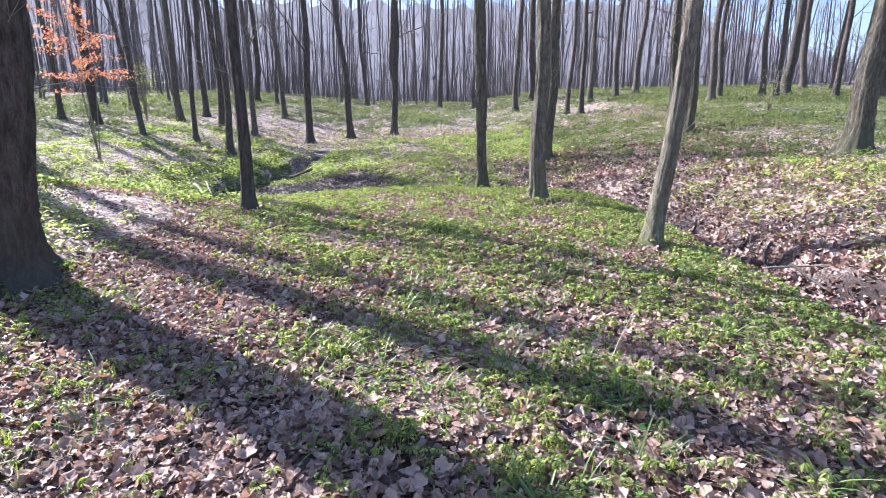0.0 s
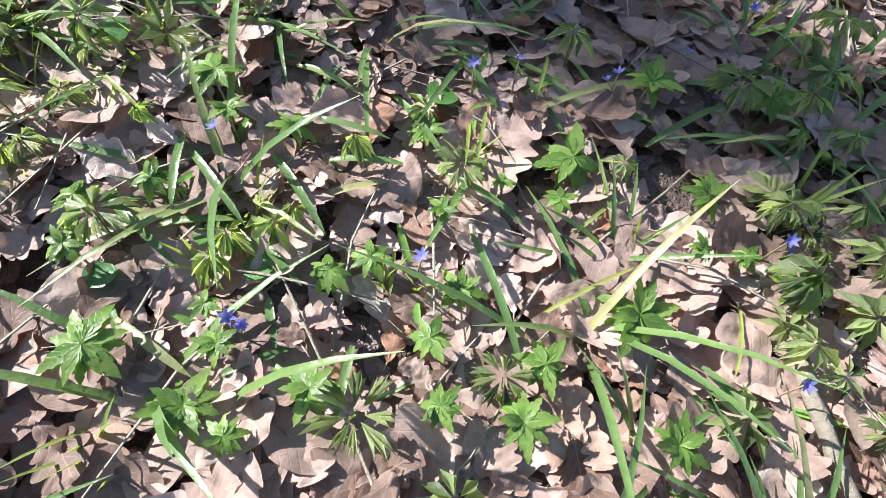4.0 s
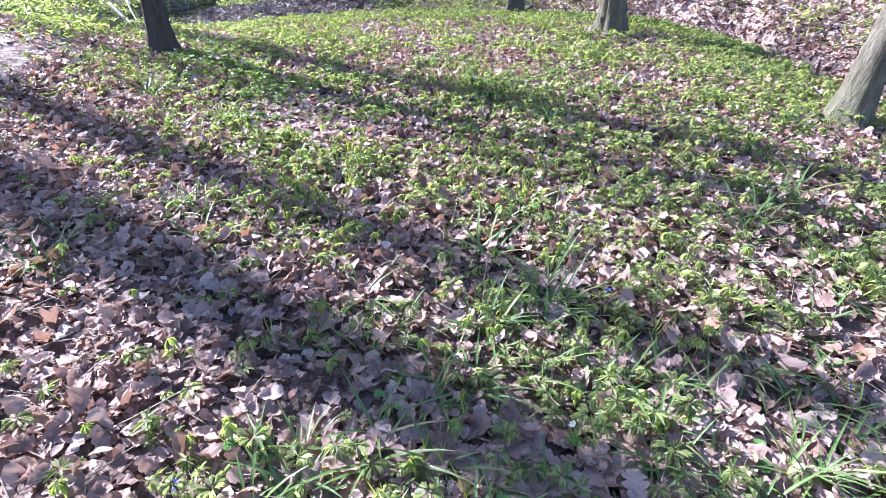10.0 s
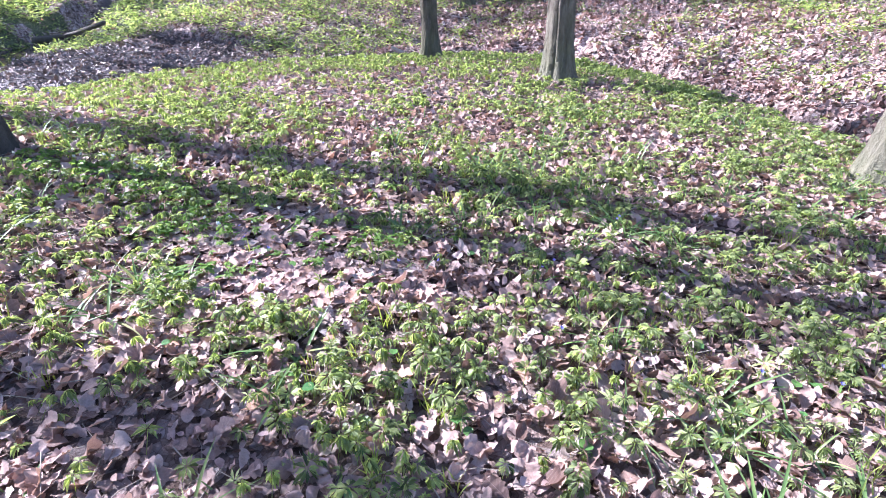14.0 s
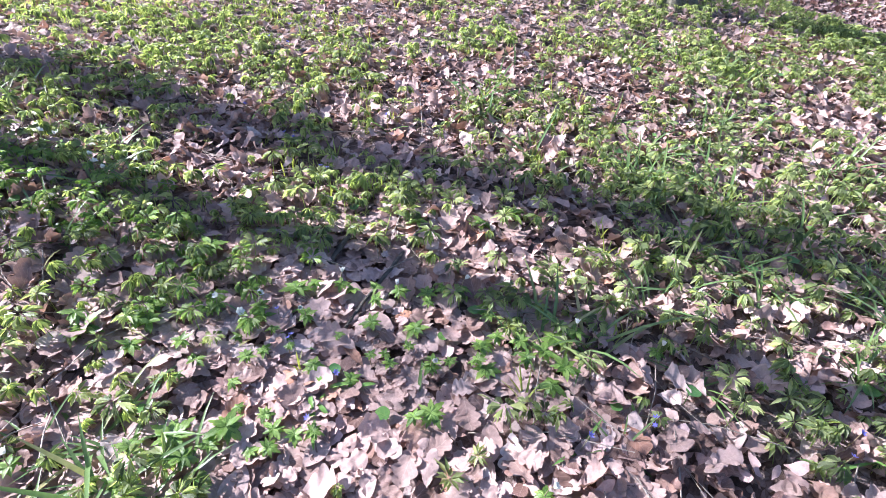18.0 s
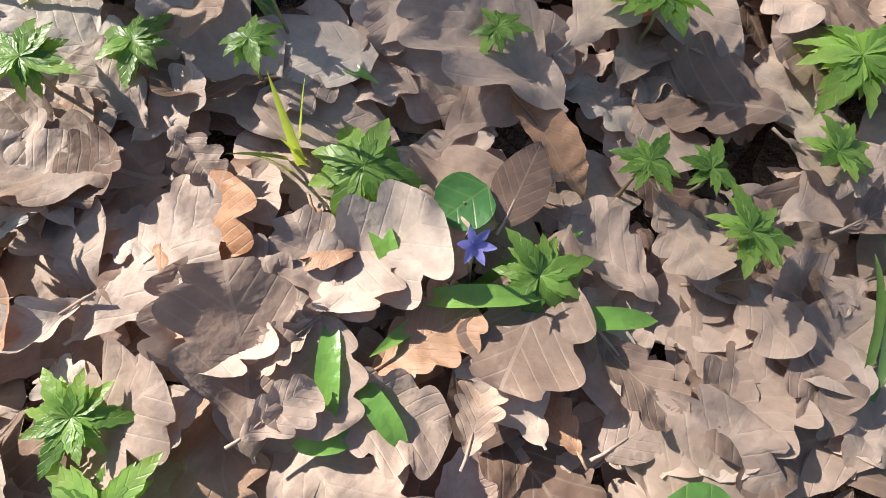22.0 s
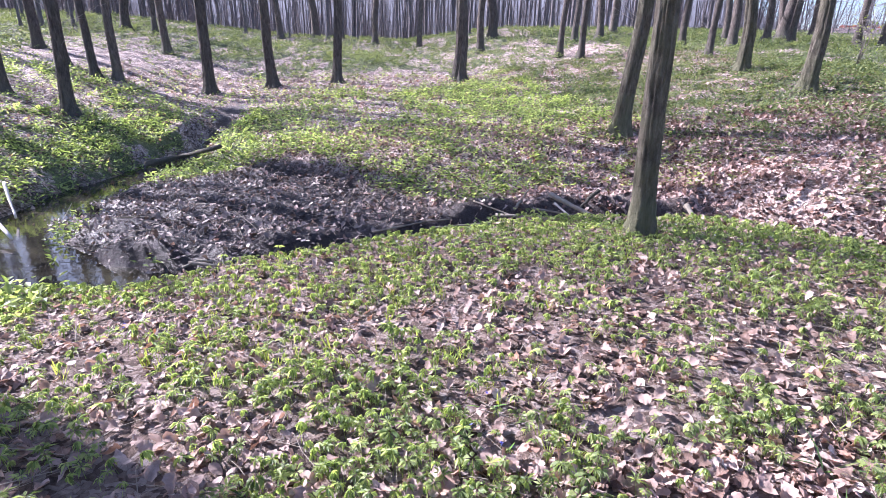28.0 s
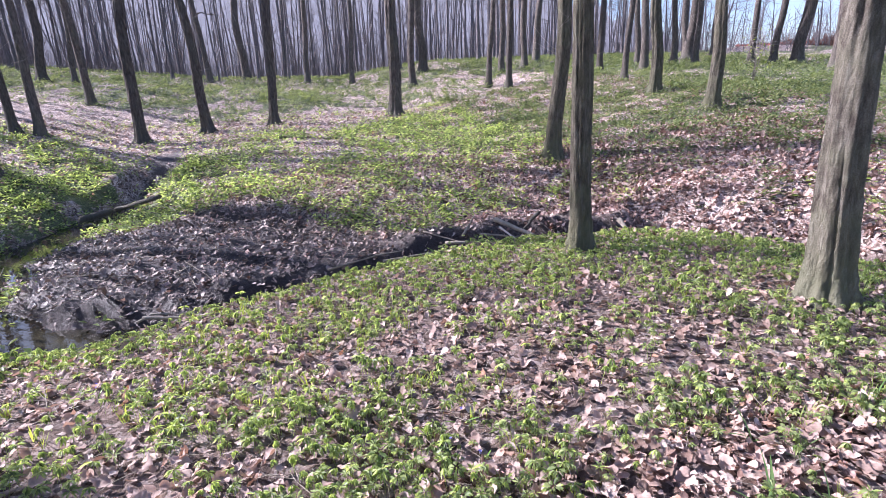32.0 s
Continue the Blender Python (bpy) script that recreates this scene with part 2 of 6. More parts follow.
def ground_mat():
    m, n, l, b = base_mat("forest_floor", 0.85, 0.25)
    geo = n.new("ShaderNodeNewGeometry")
    pos = geo.outputs["Position"]
    warp = noise_node(n, l, 9.0, 2, 0.5, pos)
    shifted = n.new("ShaderNodeVectorMath")
    shifted.operation = "MULTIPLY_ADD"
    l.new(warp.outputs[1], shifted.inputs[0])
    shifted.inputs[1].default_value = (0.16, 0.16, 0.16)
    l.new(pos, shifted.inputs[2])
    cells = n.new("ShaderNodeTexVoronoi")
    cells.inputs["Scale"].default_value = 31.0
    l.new(shifted.outputs[0], cells.inputs["Vector"])
    edge = n.new("ShaderNodeTexVoronoi")
    edge.feature = "DISTANCE_TO_EDGE"
    edge.inputs["Scale"].default_value = 31.0
    l.new(shifted.outputs[0], edge.inputs["Vector"])
    sep = n.new("ShaderNodeSeparateColor")
    l.new(cells.outputs["Color"], sep.inputs[0])
    litter = ramp(n, ((0.0, (0.06, 0.042, 0.035)), (0.25, (0.22, 0.155, 0.125)), (0.6, (0.48, 0.375, 0.325)), (1.0, (0.68, 0.59, 0.545))))
    l.new(sep.outputs[0], litter.inputs[0])
    gap = ramp(n, ((0.0, (0.55, 0.5, 0.47)), (0.07, (1, 1, 1))))
    l.new(edge.outputs["Distance"], gap.inputs[0])
    big = noise_node(n, l, 1.1, 5, 0.6, pos)
    fine = noise_node(n, l, 55.0, 4, 0.75, pos)
    col = mix_col(n, l, 1.0, litter.outputs[0], gap.outputs[0], "MULTIPLY")
    col = mix_col(n, l, 1.0, col, maths(n, l, "ADD", maths(n, l, "ADD", maths(n, l, "MULTIPLY", big.outputs[0], 0.6), maths(n, l, "MULTIPLY", fine.outputs[0], 0.8)), 0.3), "MULTIPLY")
    mottle = noise_node(n, l, 3.2, 7, 0.72, pos)
    mottled = ramp(n, ((0.36, (0.4, 0.4, 0.4)), (0.5, (0.95, 0.95, 0.95)), (0.64, (1.3, 1.3, 1.3))))
    l.new(mottle.outputs[0], mottled.inputs[0])
    at = n.new("ShaderNodeAttribute")
    at.attribute_name = "green"
    leaf = ramp(n, ((0.36, (0.028, 0.038, 0.02)), (0.5, (0.105, 0.135, 0.055)), (0.64, (0.29, 0.32, 0.15))))
    l.new(fine.outputs[0], leaf.inputs[0])
    clump = noise_node(n, l, 5.0, 8, 0.8, pos)
    cover = ramp(n, ((0.5, (0, 0, 0)), (0.545, (1, 1, 1))))
    l.new(maths(n, l, "ADD", maths(n, l, "MULTIPLY", clump.outputs[0], 0.7), maths(n, l, "SUBTRACT", maths(n, l, "MULTIPLY", at.outputs["Fac"], 0.42), 0.06)), cover.inputs[0])
    col = mix_col(n, l, maths(n, l, "MULTIPLY", cover.outputs[0], 0.9), col, leaf.outputs[0])
    col = mix_col(n, l, 1.0, col, mottled.outputs[0], "MULTIPLY")
    bare = n.new("ShaderNodeAttribute")
    bare.attribute_name = "bare"
    humus = ramp(n, ((0.3, (0.03, 0.021, 0.016)), (0.55, (0.085, 0.06, 0.047)), (0.8, (0.2, 0.145, 0.115))))
    l.new(fine.outputs[0], humus.inputs[0])
    col = mix_col(n, l, maths(n, l, "MULTIPLY", bare.outputs["Fac"], 0.6), col, humus.outputs[0])
    # Dark soil colour for wet mud, and for shade painted on banks and channel.
    mud = n.new("ShaderNodeAttribute")
    mud.attribute_name = "mud"
    soil = ramp(n, ((0.3, (0.016, 0.013, 0.012)), (0.6, (0.06, 0.048, 0.045)), (0.8, (0.15, 0.122, 0.115))))
    l.new(fine.outputs[0], soil.inputs[0])
    col = mix_col(n, l, mud.outputs["Fac"], col, soil.outputs[0])
    l.new(col, b.inputs["Base Color"])
    l.new(maths(n, l, "SUBTRACT", 0.85, maths(n, l, "MULTIPLY", mud.outputs["Fac"], 0.42)), b.inputs["Roughness"])
    bump(n, l, maths(n, l, "ADD", maths(n, l, "MULTIPLY", sep.outputs[1], 0.7), fine.outputs[0]), b, 0.8, 0.03)
    return m


GROUND = ground_mat()


def water_mat():
    m, n, l, b = base_mat("stream_water", 0.03, 0.6)
    geo = n.new("ShaderNodeNewGeometry")
    w = noise_node(n, l, 1.5, 3, 0.6, geo.outputs["Position"])
    r = ramp(n, ((0.35, (0.02, 0.018, 0.013)), (0.65, (0.05, 0.047, 0.03))))
    l.new(w.outputs[0], r.inputs[0])
    l.new(r.outputs[0], b.inputs["Base Color"])
    k = noise_node(n, l, 14.0, 2, 0.5, geo.outputs["Position"])
    bump(n, l, k.outputs[0], b, 0.12, 0.01)
    return m


WATER = water_mat()

# ---- the lie of the land ----
NOISE_TABLE = np.random.RandomState(7).rand(64, 64)


def vnoise(x, y, size, shift=0.0):
    """Smooth value noise between 0 and 1, with cells of that size in metres."""
    u, v = np.asarray(x, float) / size + 17.3 + shift, np.asarray(y, float) / size + 5.1 - shift * 1.7
    i, j = np.floor(u).astype(int), np.floor(v).astype(int)
    a, b = u - i, v - j
    a, b = a * a * (3 - 2 * a), b * b * (3 - 2 * b)
    t = NOISE_TABLE
    low = t[i % 64, j % 64] * (1 - a) + t[(i + 1) % 64, j % 64] * a
    high = t[i % 64, (j + 1) % 64] * (1 - a) + t[(i + 1) % 64, (j + 1) % 64] * a
    return low * (1 - b) + high * b


def hinge(v, soft=1.0):
    return 0.5 * (v + np.sqrt(v * v + soft * soft)) - 0.5 * soft * np.exp(-np.abs(v) / soft)


def step(a, b, v):
    s = np.clip((v - a) / (b - a), 0, 1)
    return s * s * (3 - 2 * s)


# The stream: x, y, half its bed's width, the bed's height.
CREEK = ((4.9, -9.0, 0.4, -0.75), (4.75, 1.0, 0.4, -0.6), (4.5, 5.6, 0.3, -0.47), (4.45, 7.7, 0.25, -0.45), (4.6, 10.0, 0.25, -0.45),
         (4.2, 12.2, 0.3, -0.5), (2.9, 13.6, 0.4, -0.56), (1.2, 14.1, 0.4, -0.54), (-0.5, 14.0, 0.35, -0.5), (-1.9, 13.2, 0.3, -0.52),
         (-3.3, 12.75, 0.3, -0.58), (-4.7, 12.85, 0.35, -0.62), (-6.0, 13.9, 0.5, -0.62), (-6.1, 15.3, 0.45, -0.58), (-5.9, 17.2, 0.35, -0.5),
         (-5.4, 19.2, 0.3, -0.42), (-4.95, 21.0, 0.22, -0.25), (-4.4, 22.8, 0.15, 0.25))


def creek_distance(x, y):
    best, wide, bed = np.full(np.shape(x), 1e9), np.ones(np.shape(x)), np.zeros(np.shape(x))
    for (x0, y0, w0, z0), (x1, y1, w1, z1) in zip(CREEK[:-1], CREEK[1:]):
        dx, dy = x1 - x0, y1 - y0
        s = np.clip(((x - x0) * dx + (y - y0) * dy) / (dx * dx + dy * dy), 0, 1)
        d = np.hypot(x - x0 - s * dx, y - y0 - s * dy)
        near = d < best
        best, wide, bed = np.where(near, d, best), np.where(near, w0 + s * (w1 - w0), wide), np.where(near, z0 + s * (z1 - z0), bed)
    return best, wide, bed


def mud_bar(x, y):
    """1 on the wet mud inside the stream's bend, 0 off it."""
    u, v = -0.74 * (x + 3.0) + 0.67 * (y - 15.1), 0.67 * (x + 3.0) + 0.74 * (y - 15.1)
    r = np.hypot(u / 3.2, v / np.where(v < 0, 2.15, 1.75)) + 0.22 * (vnoise(x, y, 0.9, 3) - 0.5)
    return 1 - step(0.85, 1.1, r)


def land(x, y):
    x, y = np.asarray(x, float), np.asarray(y, float)
    far = step(10.5, 15.0, y)
    b = 0.2 * np.clip((y - 3.85) / 3.9, -0.5, 1) * (1 - far) + 0.12 * far
    b = b + 0.105 * (hinge(y - 13.4) - hinge(y - 47.0, 6.0)) + 0.012 * hinge(y - 47.0, 6.0)
    right = hinge(x - 2.7 - 1.8 * (1 - far), 0.8) - hinge(x - 9.5, 2.0) + 0.25 * (hinge(x - 9.5, 2.0) - hinge(x - 40.0, 4.0))
    b = b + 0.16 * right
    left = hinge(-x - 3.3 - 1.9 * far, 0.8) - hinge(-x - 16.0, 2.0)
    b = b + (0.14 - 0.07 * far) * left * (1 - 0.85 * step(9.0, 11.5, y) * (1 - step(13.5, 16.0, y)))
    b = b - (0.8 - 0.38 * step(18.0, 24.0, y)) * np.exp(-((x + 5.8) / 3.1) ** 2) * step(12.5, 16.0, y) * (1 - step(24.0, 31.0, y))
    b = b + 0.12 * np.exp(-((x - 1.4) / 1.6) ** 2 - ((y - 10.6) / 1.7) ** 2) + 0.08 * np.exp(-((x + 3.0) / 1.2) ** 2 - ((y - 8.9) / 1.2) ** 2)
    b = b - 0.09 * np.exp(-((x - 2.9) / 1.0) ** 2 - ((y - 6.8) / 1.5) ** 2) + 0.2 * np.exp(-((x - 3.4) / 1.2) ** 2 - ((y - 16.9) / 1.5) ** 2)
    b = b - 0.13 * np.exp(-((x + 4.2) / 1.5) ** 2 - ((y - 11.7) / 0.75) ** 2) - 0.2 * np.exp(-((x + 4.3) / 0.8) ** 2 - ((y - 18.3) / 1.1) ** 2)
    b = b - 0.08 * np.exp(-((x + 0.3) / 1.3) ** 2 - ((y - 12.7) / 0.6) ** 2)
    b = b - 0.36 * np.exp(-((x - 4.95) / 1.2) ** 2) * step(2.0, 4.0, y) * (1 - step(11.0, 13.0, y))
    b = b - 0.38 * np.exp(-((y - 15.2) / 1.2) ** 2) * step(-3.0, -1.0, x) * (1 - step(3.0, 4.8, x))
    b = b + 0.10 * (vnoise(x, y, 3.1) - 0.5) * step(0.6, 6.0, np.hypot(x + 0.6, y - 6.0)) + 0.5 * (vnoise(x, y, 17.0, 2) - 0.5) * step(18, 45, np.hypot(x, y - 8))
    b = b - 4.2 * step(62.0, 78.0, np.hypot(x, y)) * step(15.0, 30.0, x)
    d, w, bed = creek_distance(x, y)
    rough = 0.35 * (vnoise(x, y, 0.8, 5) - 0.5)
    side = step(2.5, 3.5, x) * (1 - step(11.5, 13.0, y))
    back = step(-2.0, -1.0, x) * (1 - step(3.0, 3.6, x)) * (y > 13.95) * (y < 16.0)
    bank = 0.85 - 0.4 * step(14.0, 16.0, y) * (x < -3) - 0.6 * back + side * np.where(x > 4.55, -0.6, 0.35)
    s = step(0.0, 1.0, (d - w + rough * 0.6) / bank)
    fade = 1 - step(20.5, 22.5, y) * (x < 0)
    z = b + (np.minimum(bed, b) - b) * (1 - s) * fade
    m = mud_bar(x, y)
    z = z + (np.minimum(-0.3 + 0.055 * (y - 13.5) + 0.1 * (vnoise(x, y, 0.55, 9) - 0.5) + 0.09 * (vnoise(x, y, 0.24, 19) - 0.5) - z, 0.05)) * m
    rut = (1 - step(0.2, 1.1, d - w)) * fade
    z = z + rut * (0.17 * (vnoise(x, y, 0.42, 11) - 0.5) + 0.07 * (vnoise(x, y, 0.2, 15) - 0.5))
    return z + 0.025 * (vnoise(x, y, 0.33, 4) - 0.5) + 0.015 * (vnoise(x, y, 0.12, 6) - 0.5)

# ---- building helpers ----
def link_mesh(name, verts, tris, material, parent=None, uv=None, smooth=True, label=""):
    """One mesh object out of arrays of corners and triangles."""
    verts, tris = np.asarray(verts, np.float32), np.asarray(tris, np.int32)
    me = bpy.data.meshes.new(name)
    me.vertices.add(len(verts))
    me.vertices.foreach_set("co", verts.ravel())
    me.loops.add(tris.size)
    me.loops.foreach_set("vertex_index", tris.ravel())
    me.polygons.add(len(tris))
    me.polygons.foreach_set("loop_start", np.arange(0, tris.size, 3, dtype=np.int32))
    me.polygons.foreach_set("loop_total", np.full(len(tris), 3, np.int32))
    me.polygons.foreach_set("use_smooth", np.full(len(tris), smooth, bool))
    if uv is not None:
        layer = me.uv_layers.new(name="UVMap")
        layer.data.foreach_set("uv", np.asarray(uv, np.float32)[tris.ravel()].ravel())
    me.materials.append(material)
    me.update()
    me.validate()
    ob = new(name, me)
    if parent:
        ob.parent = parent
    if label:
        ob["label"] = label
    return ob


def merge(pieces):
    """Joins (verts, tris, uv) pieces into one."""
    vs, ts, us, k = [], [], [], 0
    for v, t, u in pieces:
        vs.append(v)
        ts.append(np.asarray(t) + k)
        us.append(u)
        k += len(v)
    return np.concatenate(vs), np.concatenate(ts), np.concatenate(us)


def strip(length, widths, bend, fold=0.0, wave=0.0, seed=0, twist=0.0, cols=(-1, 0, 1)):
    """A leaf along +y: half-widths at even stations, bent down by bend (radians in all), folded along its rib."""
    rng = np.random.RandomState(seed)
    n, c = len(widths), len(cols)
    v, uv, t = [], [], []
    y, z, a = 0.0, 0.0, 0.0
    for i, w in enumerate(widths):
        s = i / (n - 1)
        if i:
            a += -bend / (n - 1)
            y, z = y + length / (n - 1) * math.cos(a), z + length / (n - 1) * math.sin(a)
        tw = twist * s
        for side in cols:
            lift = abs(side) ** 1.4 * w * fold + (rng.rand() - 0.5) * wave * (0.3 + abs(side))
            v.append((side * w * math.cos(tw) - lift * math.sin(tw), y, z + lift * math.cos(tw) + side * w * math.sin(tw)))
            uv.append((s, side * w / max(max(widths), 1e-6)))
        if i:
            for j in range(c - 1):
                k = (i - 1) * c + j
                t += [(k, k + 1, k + c + 1), (k, k + c + 1, k + c)]
    return np.array(v), np.array(t), np.array(uv)


def oak_leaf(seed, n=25, size=0.11):
    """A lobed oak leaf along y: widest past the middle, with rounded lobes that slant towards the tip."""
    rng = np.random.RandomState(seed)
    lobes, wid, deep, shift = 3.2 + rng.rand() * 1.3, 0.27 + 0.08 * rng.rand(), 0.34 + 0.2 * rng.rand(), rng.rand() * 0.6
    w = []
    for i in range(n):
        s = i / (n - 1)
        env = 0.03 if s < 0.05 else (0.16 + 0.84 * math.sin(0.5 * math.pi * min(1.0, (s - 0.05) / 0.55))) * math.sqrt(max(0.0, 1 - max(0.0, (s - 0.68) / 0.33) ** 2.2))
        c = abs(math.sin(math.pi * lobes * s + 0.4 + shift)) ** 0.6
        w.append(size * wid * max(0.03, env * (1 - deep + deep * c)))
    w[-1] = size * 0.025
    cols = (-1, -0.55, 0, 0.55, 1) if n > 14 else (-1, 0, 1)
    v, t, uv = strip(size, w, rng.uniform(-1.0, 0.8), rng.uniform(-0.4, 0.7), 0.0, seed, rng.uniform(-0.8, 0.8), cols)
    v[:, 1] += 0.24 * np.abs(v[:, 0]) * np.clip(1.2 - v[:, 1] / size, 0, 1)
    v[:, 0] *= 1 + 0.16 * (rng.rand() - 0.5) * np.sign(v[:, 0])
    ph = rng.rand(4) * 6.28
    px, py = v[:, 0] / size, v[:, 1] / size
    v[:, 2] += size * (0.05 * np.sin(8 * py + ph[0] + 7 * px) + 0.06 * np.sin(17 * px + ph[1]) * np.sin(10 * py + ph[2]) + 0.02 * np.sin(27 * py + ph[3] + 20 * px))
    v[:, 2] += size * np.abs(px) * rng.uniform(-0.1, 0.55) * (0.4 + py) + size * 0.035 * np.abs(np.sin(math.pi * lobes * py - 5 * np.abs(px) + shift))
    return v - (0, size / 2, 0), t, uv


def plain_leaf(seed, n=9, size=0.085):
    rng = np.random.RandomState(seed)
    w = [size * 0.3 * math.sin(math.pi * min(1, 0.04 + 0.96 * i / (n - 1)) ** 0.9) ** 0.8 + 0.0006 for i in range(n)]
    v, t, uv = strip(size, w, rng.uniform(-0.9, 0.9), rng.uniform(-0.4, 0.8), size * 0.07, seed, rng.uniform(-0.6, 0.6))
    return v - (0, size / 2, 0), t, uv


def tube(points, radii, sides=5, cap=True):
    pts, rad = np.asarray(points, float), np.asarray(radii, float)
    d = np.gradient(pts, axis=0)
    d /= np.linalg.norm(d, axis=1)[:, None] + 1e-9
    ref = np.array([1.0, 0.13, 0.07]) if abs(d[0][0]) < 0.8 else np.array([0.1, 1.0, 0.1])
    a = np.cross(d, ref)
    a /= np.linalg.norm(a, axis=1)[:, None] + 1e-9
    b = np.cross(d, a)
    th = np.arange(sides) * 2 * math.pi / sides
    v = pts[:, None] + rad[:, None, None] * (np.cos(th)[None, :, None] * a[:, None] + np.sin(th)[None, :, None] * b[:, None])
    v = v.reshape(-1, 3)
    t = []
    for i in range(len(pts) - 1):
        for j in range(sides):
            p, q = i * sides + j, i * sides + (j + 1) % sides
            t += [(p, q, q + sides), (p, q + sides, p + sides)]
    if cap:
        v = np.vstack([v, pts[:1], pts[-1:]])
        k = len(pts) * sides
        e = (len(pts) - 1) * sides
        for j in range(sides):
            t += [(k, (j + 1) % sides, j), (k + 1, e + j, e + (j + 1) % sides)]
    return v, np.array(t), np.zeros((len(v), 2))


def turn_z(v, a):
    c, s = math.cos(a), math.sin(a)
    return v @ np.array([[c, s, 0], [-s, c, 0], [0, 0, 1]])


def tilt_x(v, a):
    c, s = math.cos(a), math.sin(a)
    return v @ np.array([[1, 0, 0], [0, c, s], [0, -s, c]])


def scatter(templates, xs, ys, zs, sizes, rng, tilt=0.35):
    """Many turned, tilted and sized copies of the templates, joined."""
    pieces = []
    pick = rng.randint(0, len(templates), len(xs))
    yaw = rng.rand(len(xs)) * 2 * math.pi
    ax, ay = rng.normal(0, tilt, len(xs)), rng.normal(0, tilt, len(xs))
    for k, (v, t, u) in enumerate(templates):
        i = np.where(pick == k)[0]
        if not len(i):
            continue
        c, s = np.cos(yaw[i]), np.sin(yaw[i])
        n = len(i)
        rz = np.zeros((n, 3, 3))
        rz[:, 0, 0], rz[:, 0, 1], rz[:, 1, 0], rz[:, 1, 1], rz[:, 2, 2] = c, -s, s, c, 1
        tl = np.zeros((n, 3, 3))
        tl[:, 0, 0] = tl[:, 1, 1] = tl[:, 2, 2] = 1
        tl[:, 2, 0], tl[:, 0, 2], tl[:, 2, 1], tl[:, 1, 2] = ax[i], -ax[i], ay[i], -ay[i]
        m = (tl @ rz) * sizes[i][:, None, None]
        w = np.einsum("nij,vj->nvi", m, v) + np.stack([xs[i], ys[i], zs[i]], 1)[:, None]
        tt = (np.asarray(t)[None] + (np.arange(n) * len(v))[:, None, None]).reshape(-1, 3)
        pieces.append((w.reshape(-1, 3), tt, np.tile(u, (n, 1))))
    return merge(pieces)


def spread(n, x0, x1, y0, y1, rng, keep=None):
    x, y = rng.uniform(x0, x1, n), rng.uniform(y0, y1, n)
    if keep is not None:
        k = rng.rand(n) < keep(x, y)
        x, y = x[k], y[k]
    return x, y


def line_distance(x, y, pts):
    best = np.full(np.shape(x), 1e9)
    for (x0, y0), (x1, y1) in zip(pts[:-1], pts[1:]):
        dx, dy = x1 - x0, y1 - y0
        s = np.clip(((x - x0) * dx + (y - y0) * dy) / (dx * dx + dy * dy), 0, 1)
        best = np.minimum(best, np.hypot(x - x0 - s * dx, y - y0 - s * dy))
    return best


TRODDEN = ((-0.6, 1.0), (-0.9, 2.6), (-1.6, 3.8), (-2.2, 5.4), (-3.4, 7.2), (-5.0, 9.0))
SWALE = ((-9.5, 27.5), (-6.2, 25.6), (-4.8, 23.8), (-3.4, 25.4), (-1.5, 25.2), (1.2, 26.2))


def greenery(x, y):
    """How thickly herbs cover the floor, 0 to 1."""
    d, w, _ = creek_distance(x, y)
    g = 0.5 + (0.12 + 0.65 * (vnoise(x, y, 4.3, 27) - 0.5)) * step(12.5, 15.0, y) + 0.9 * (vnoise(x, y, 0.5, 1) - 0.5) + 0.9 * (vnoise(x, y, 0.21, 33) - 0.5) + 0.45 * (vnoise(x, y, 2.7, 8) - 0.5)
    g = g + (0.7 - 0.4 * (y < 13.5) * step(1.0, -2.0, x)) * np.exp(-((d - w - 1.1) / 0.7) ** 2)
    g = g * (0.12 + 0.88 * step(0.35, 1.1, line_distance(x, y, TRODDEN) + 0.5 * (vnoise(x, y, 0.6, 2) - 0.5)))
    g = g * (0.1 + 0.9 * step(1.3, 3.5, line_distance(x, y, SWALE) + 1.5 * (vnoise(x, y, 1.4, 12) - 0.5)))
    over = step(3.1, 3.7, x + 0.7 * (vnoise(x, y, 1.2, 14) - 0.5)) * (1 - step(13.5, 16.0, y)) * (1 - step(6.2, 8.0, x))
    g = g * (1 - 0.75 * over)
    g = g * (1 - 0.75 * np.exp(-(((x - 3.2) / 2.0) ** 2 + ((y - 15.0) / 1.3) ** 2)))
    g = g * (1 - 0.95 * step(-3.0, -2.0, x) * (1 - step(2.8, 3.6, x)) * step(13.1, 13.5, y) * (1 - step(14.8, 15.5, y + 0.8 * (vnoise(x, y, 0.6, 23) - 0.5))))
    g = g * step(0.12 - 0.1 * (x < -3), 0.4 - 0.22 * (x < -3), d - w) * (1 - mud_bar(x, y))
    return np.clip(g, 0, 1)


def wet_and_shaded(x, y):
    d, w, _ = creek_distance(x, y)
    # Wet stream bed, with the shade of its bank faces put in as dark soil.
    flow = 1 - step(-0.02, 0.5 - 0.32 * step(-2.0, -3.2, x) - 0.1 * step(2.5, 3.6, x), d - w + 0.3 * (vnoise(x, y, 0.5, 5) - 0.5))
    # Channel behind the mud: its shade painted along with its wet soil.
    back = step(-3.2, -2.4, x) * (1 - step(2.0, 2.9, x)) * step(13.0, 13.4, y) * (1 - step(14.7, 15.2, y + 0.5 * (vnoise(x, y, 0.5, 29) - 0.5)))
    return np.maximum(np.maximum(flow * (1 - step(22.0, 24.0, y)), 0.85 * back), mud_bar(x, y))

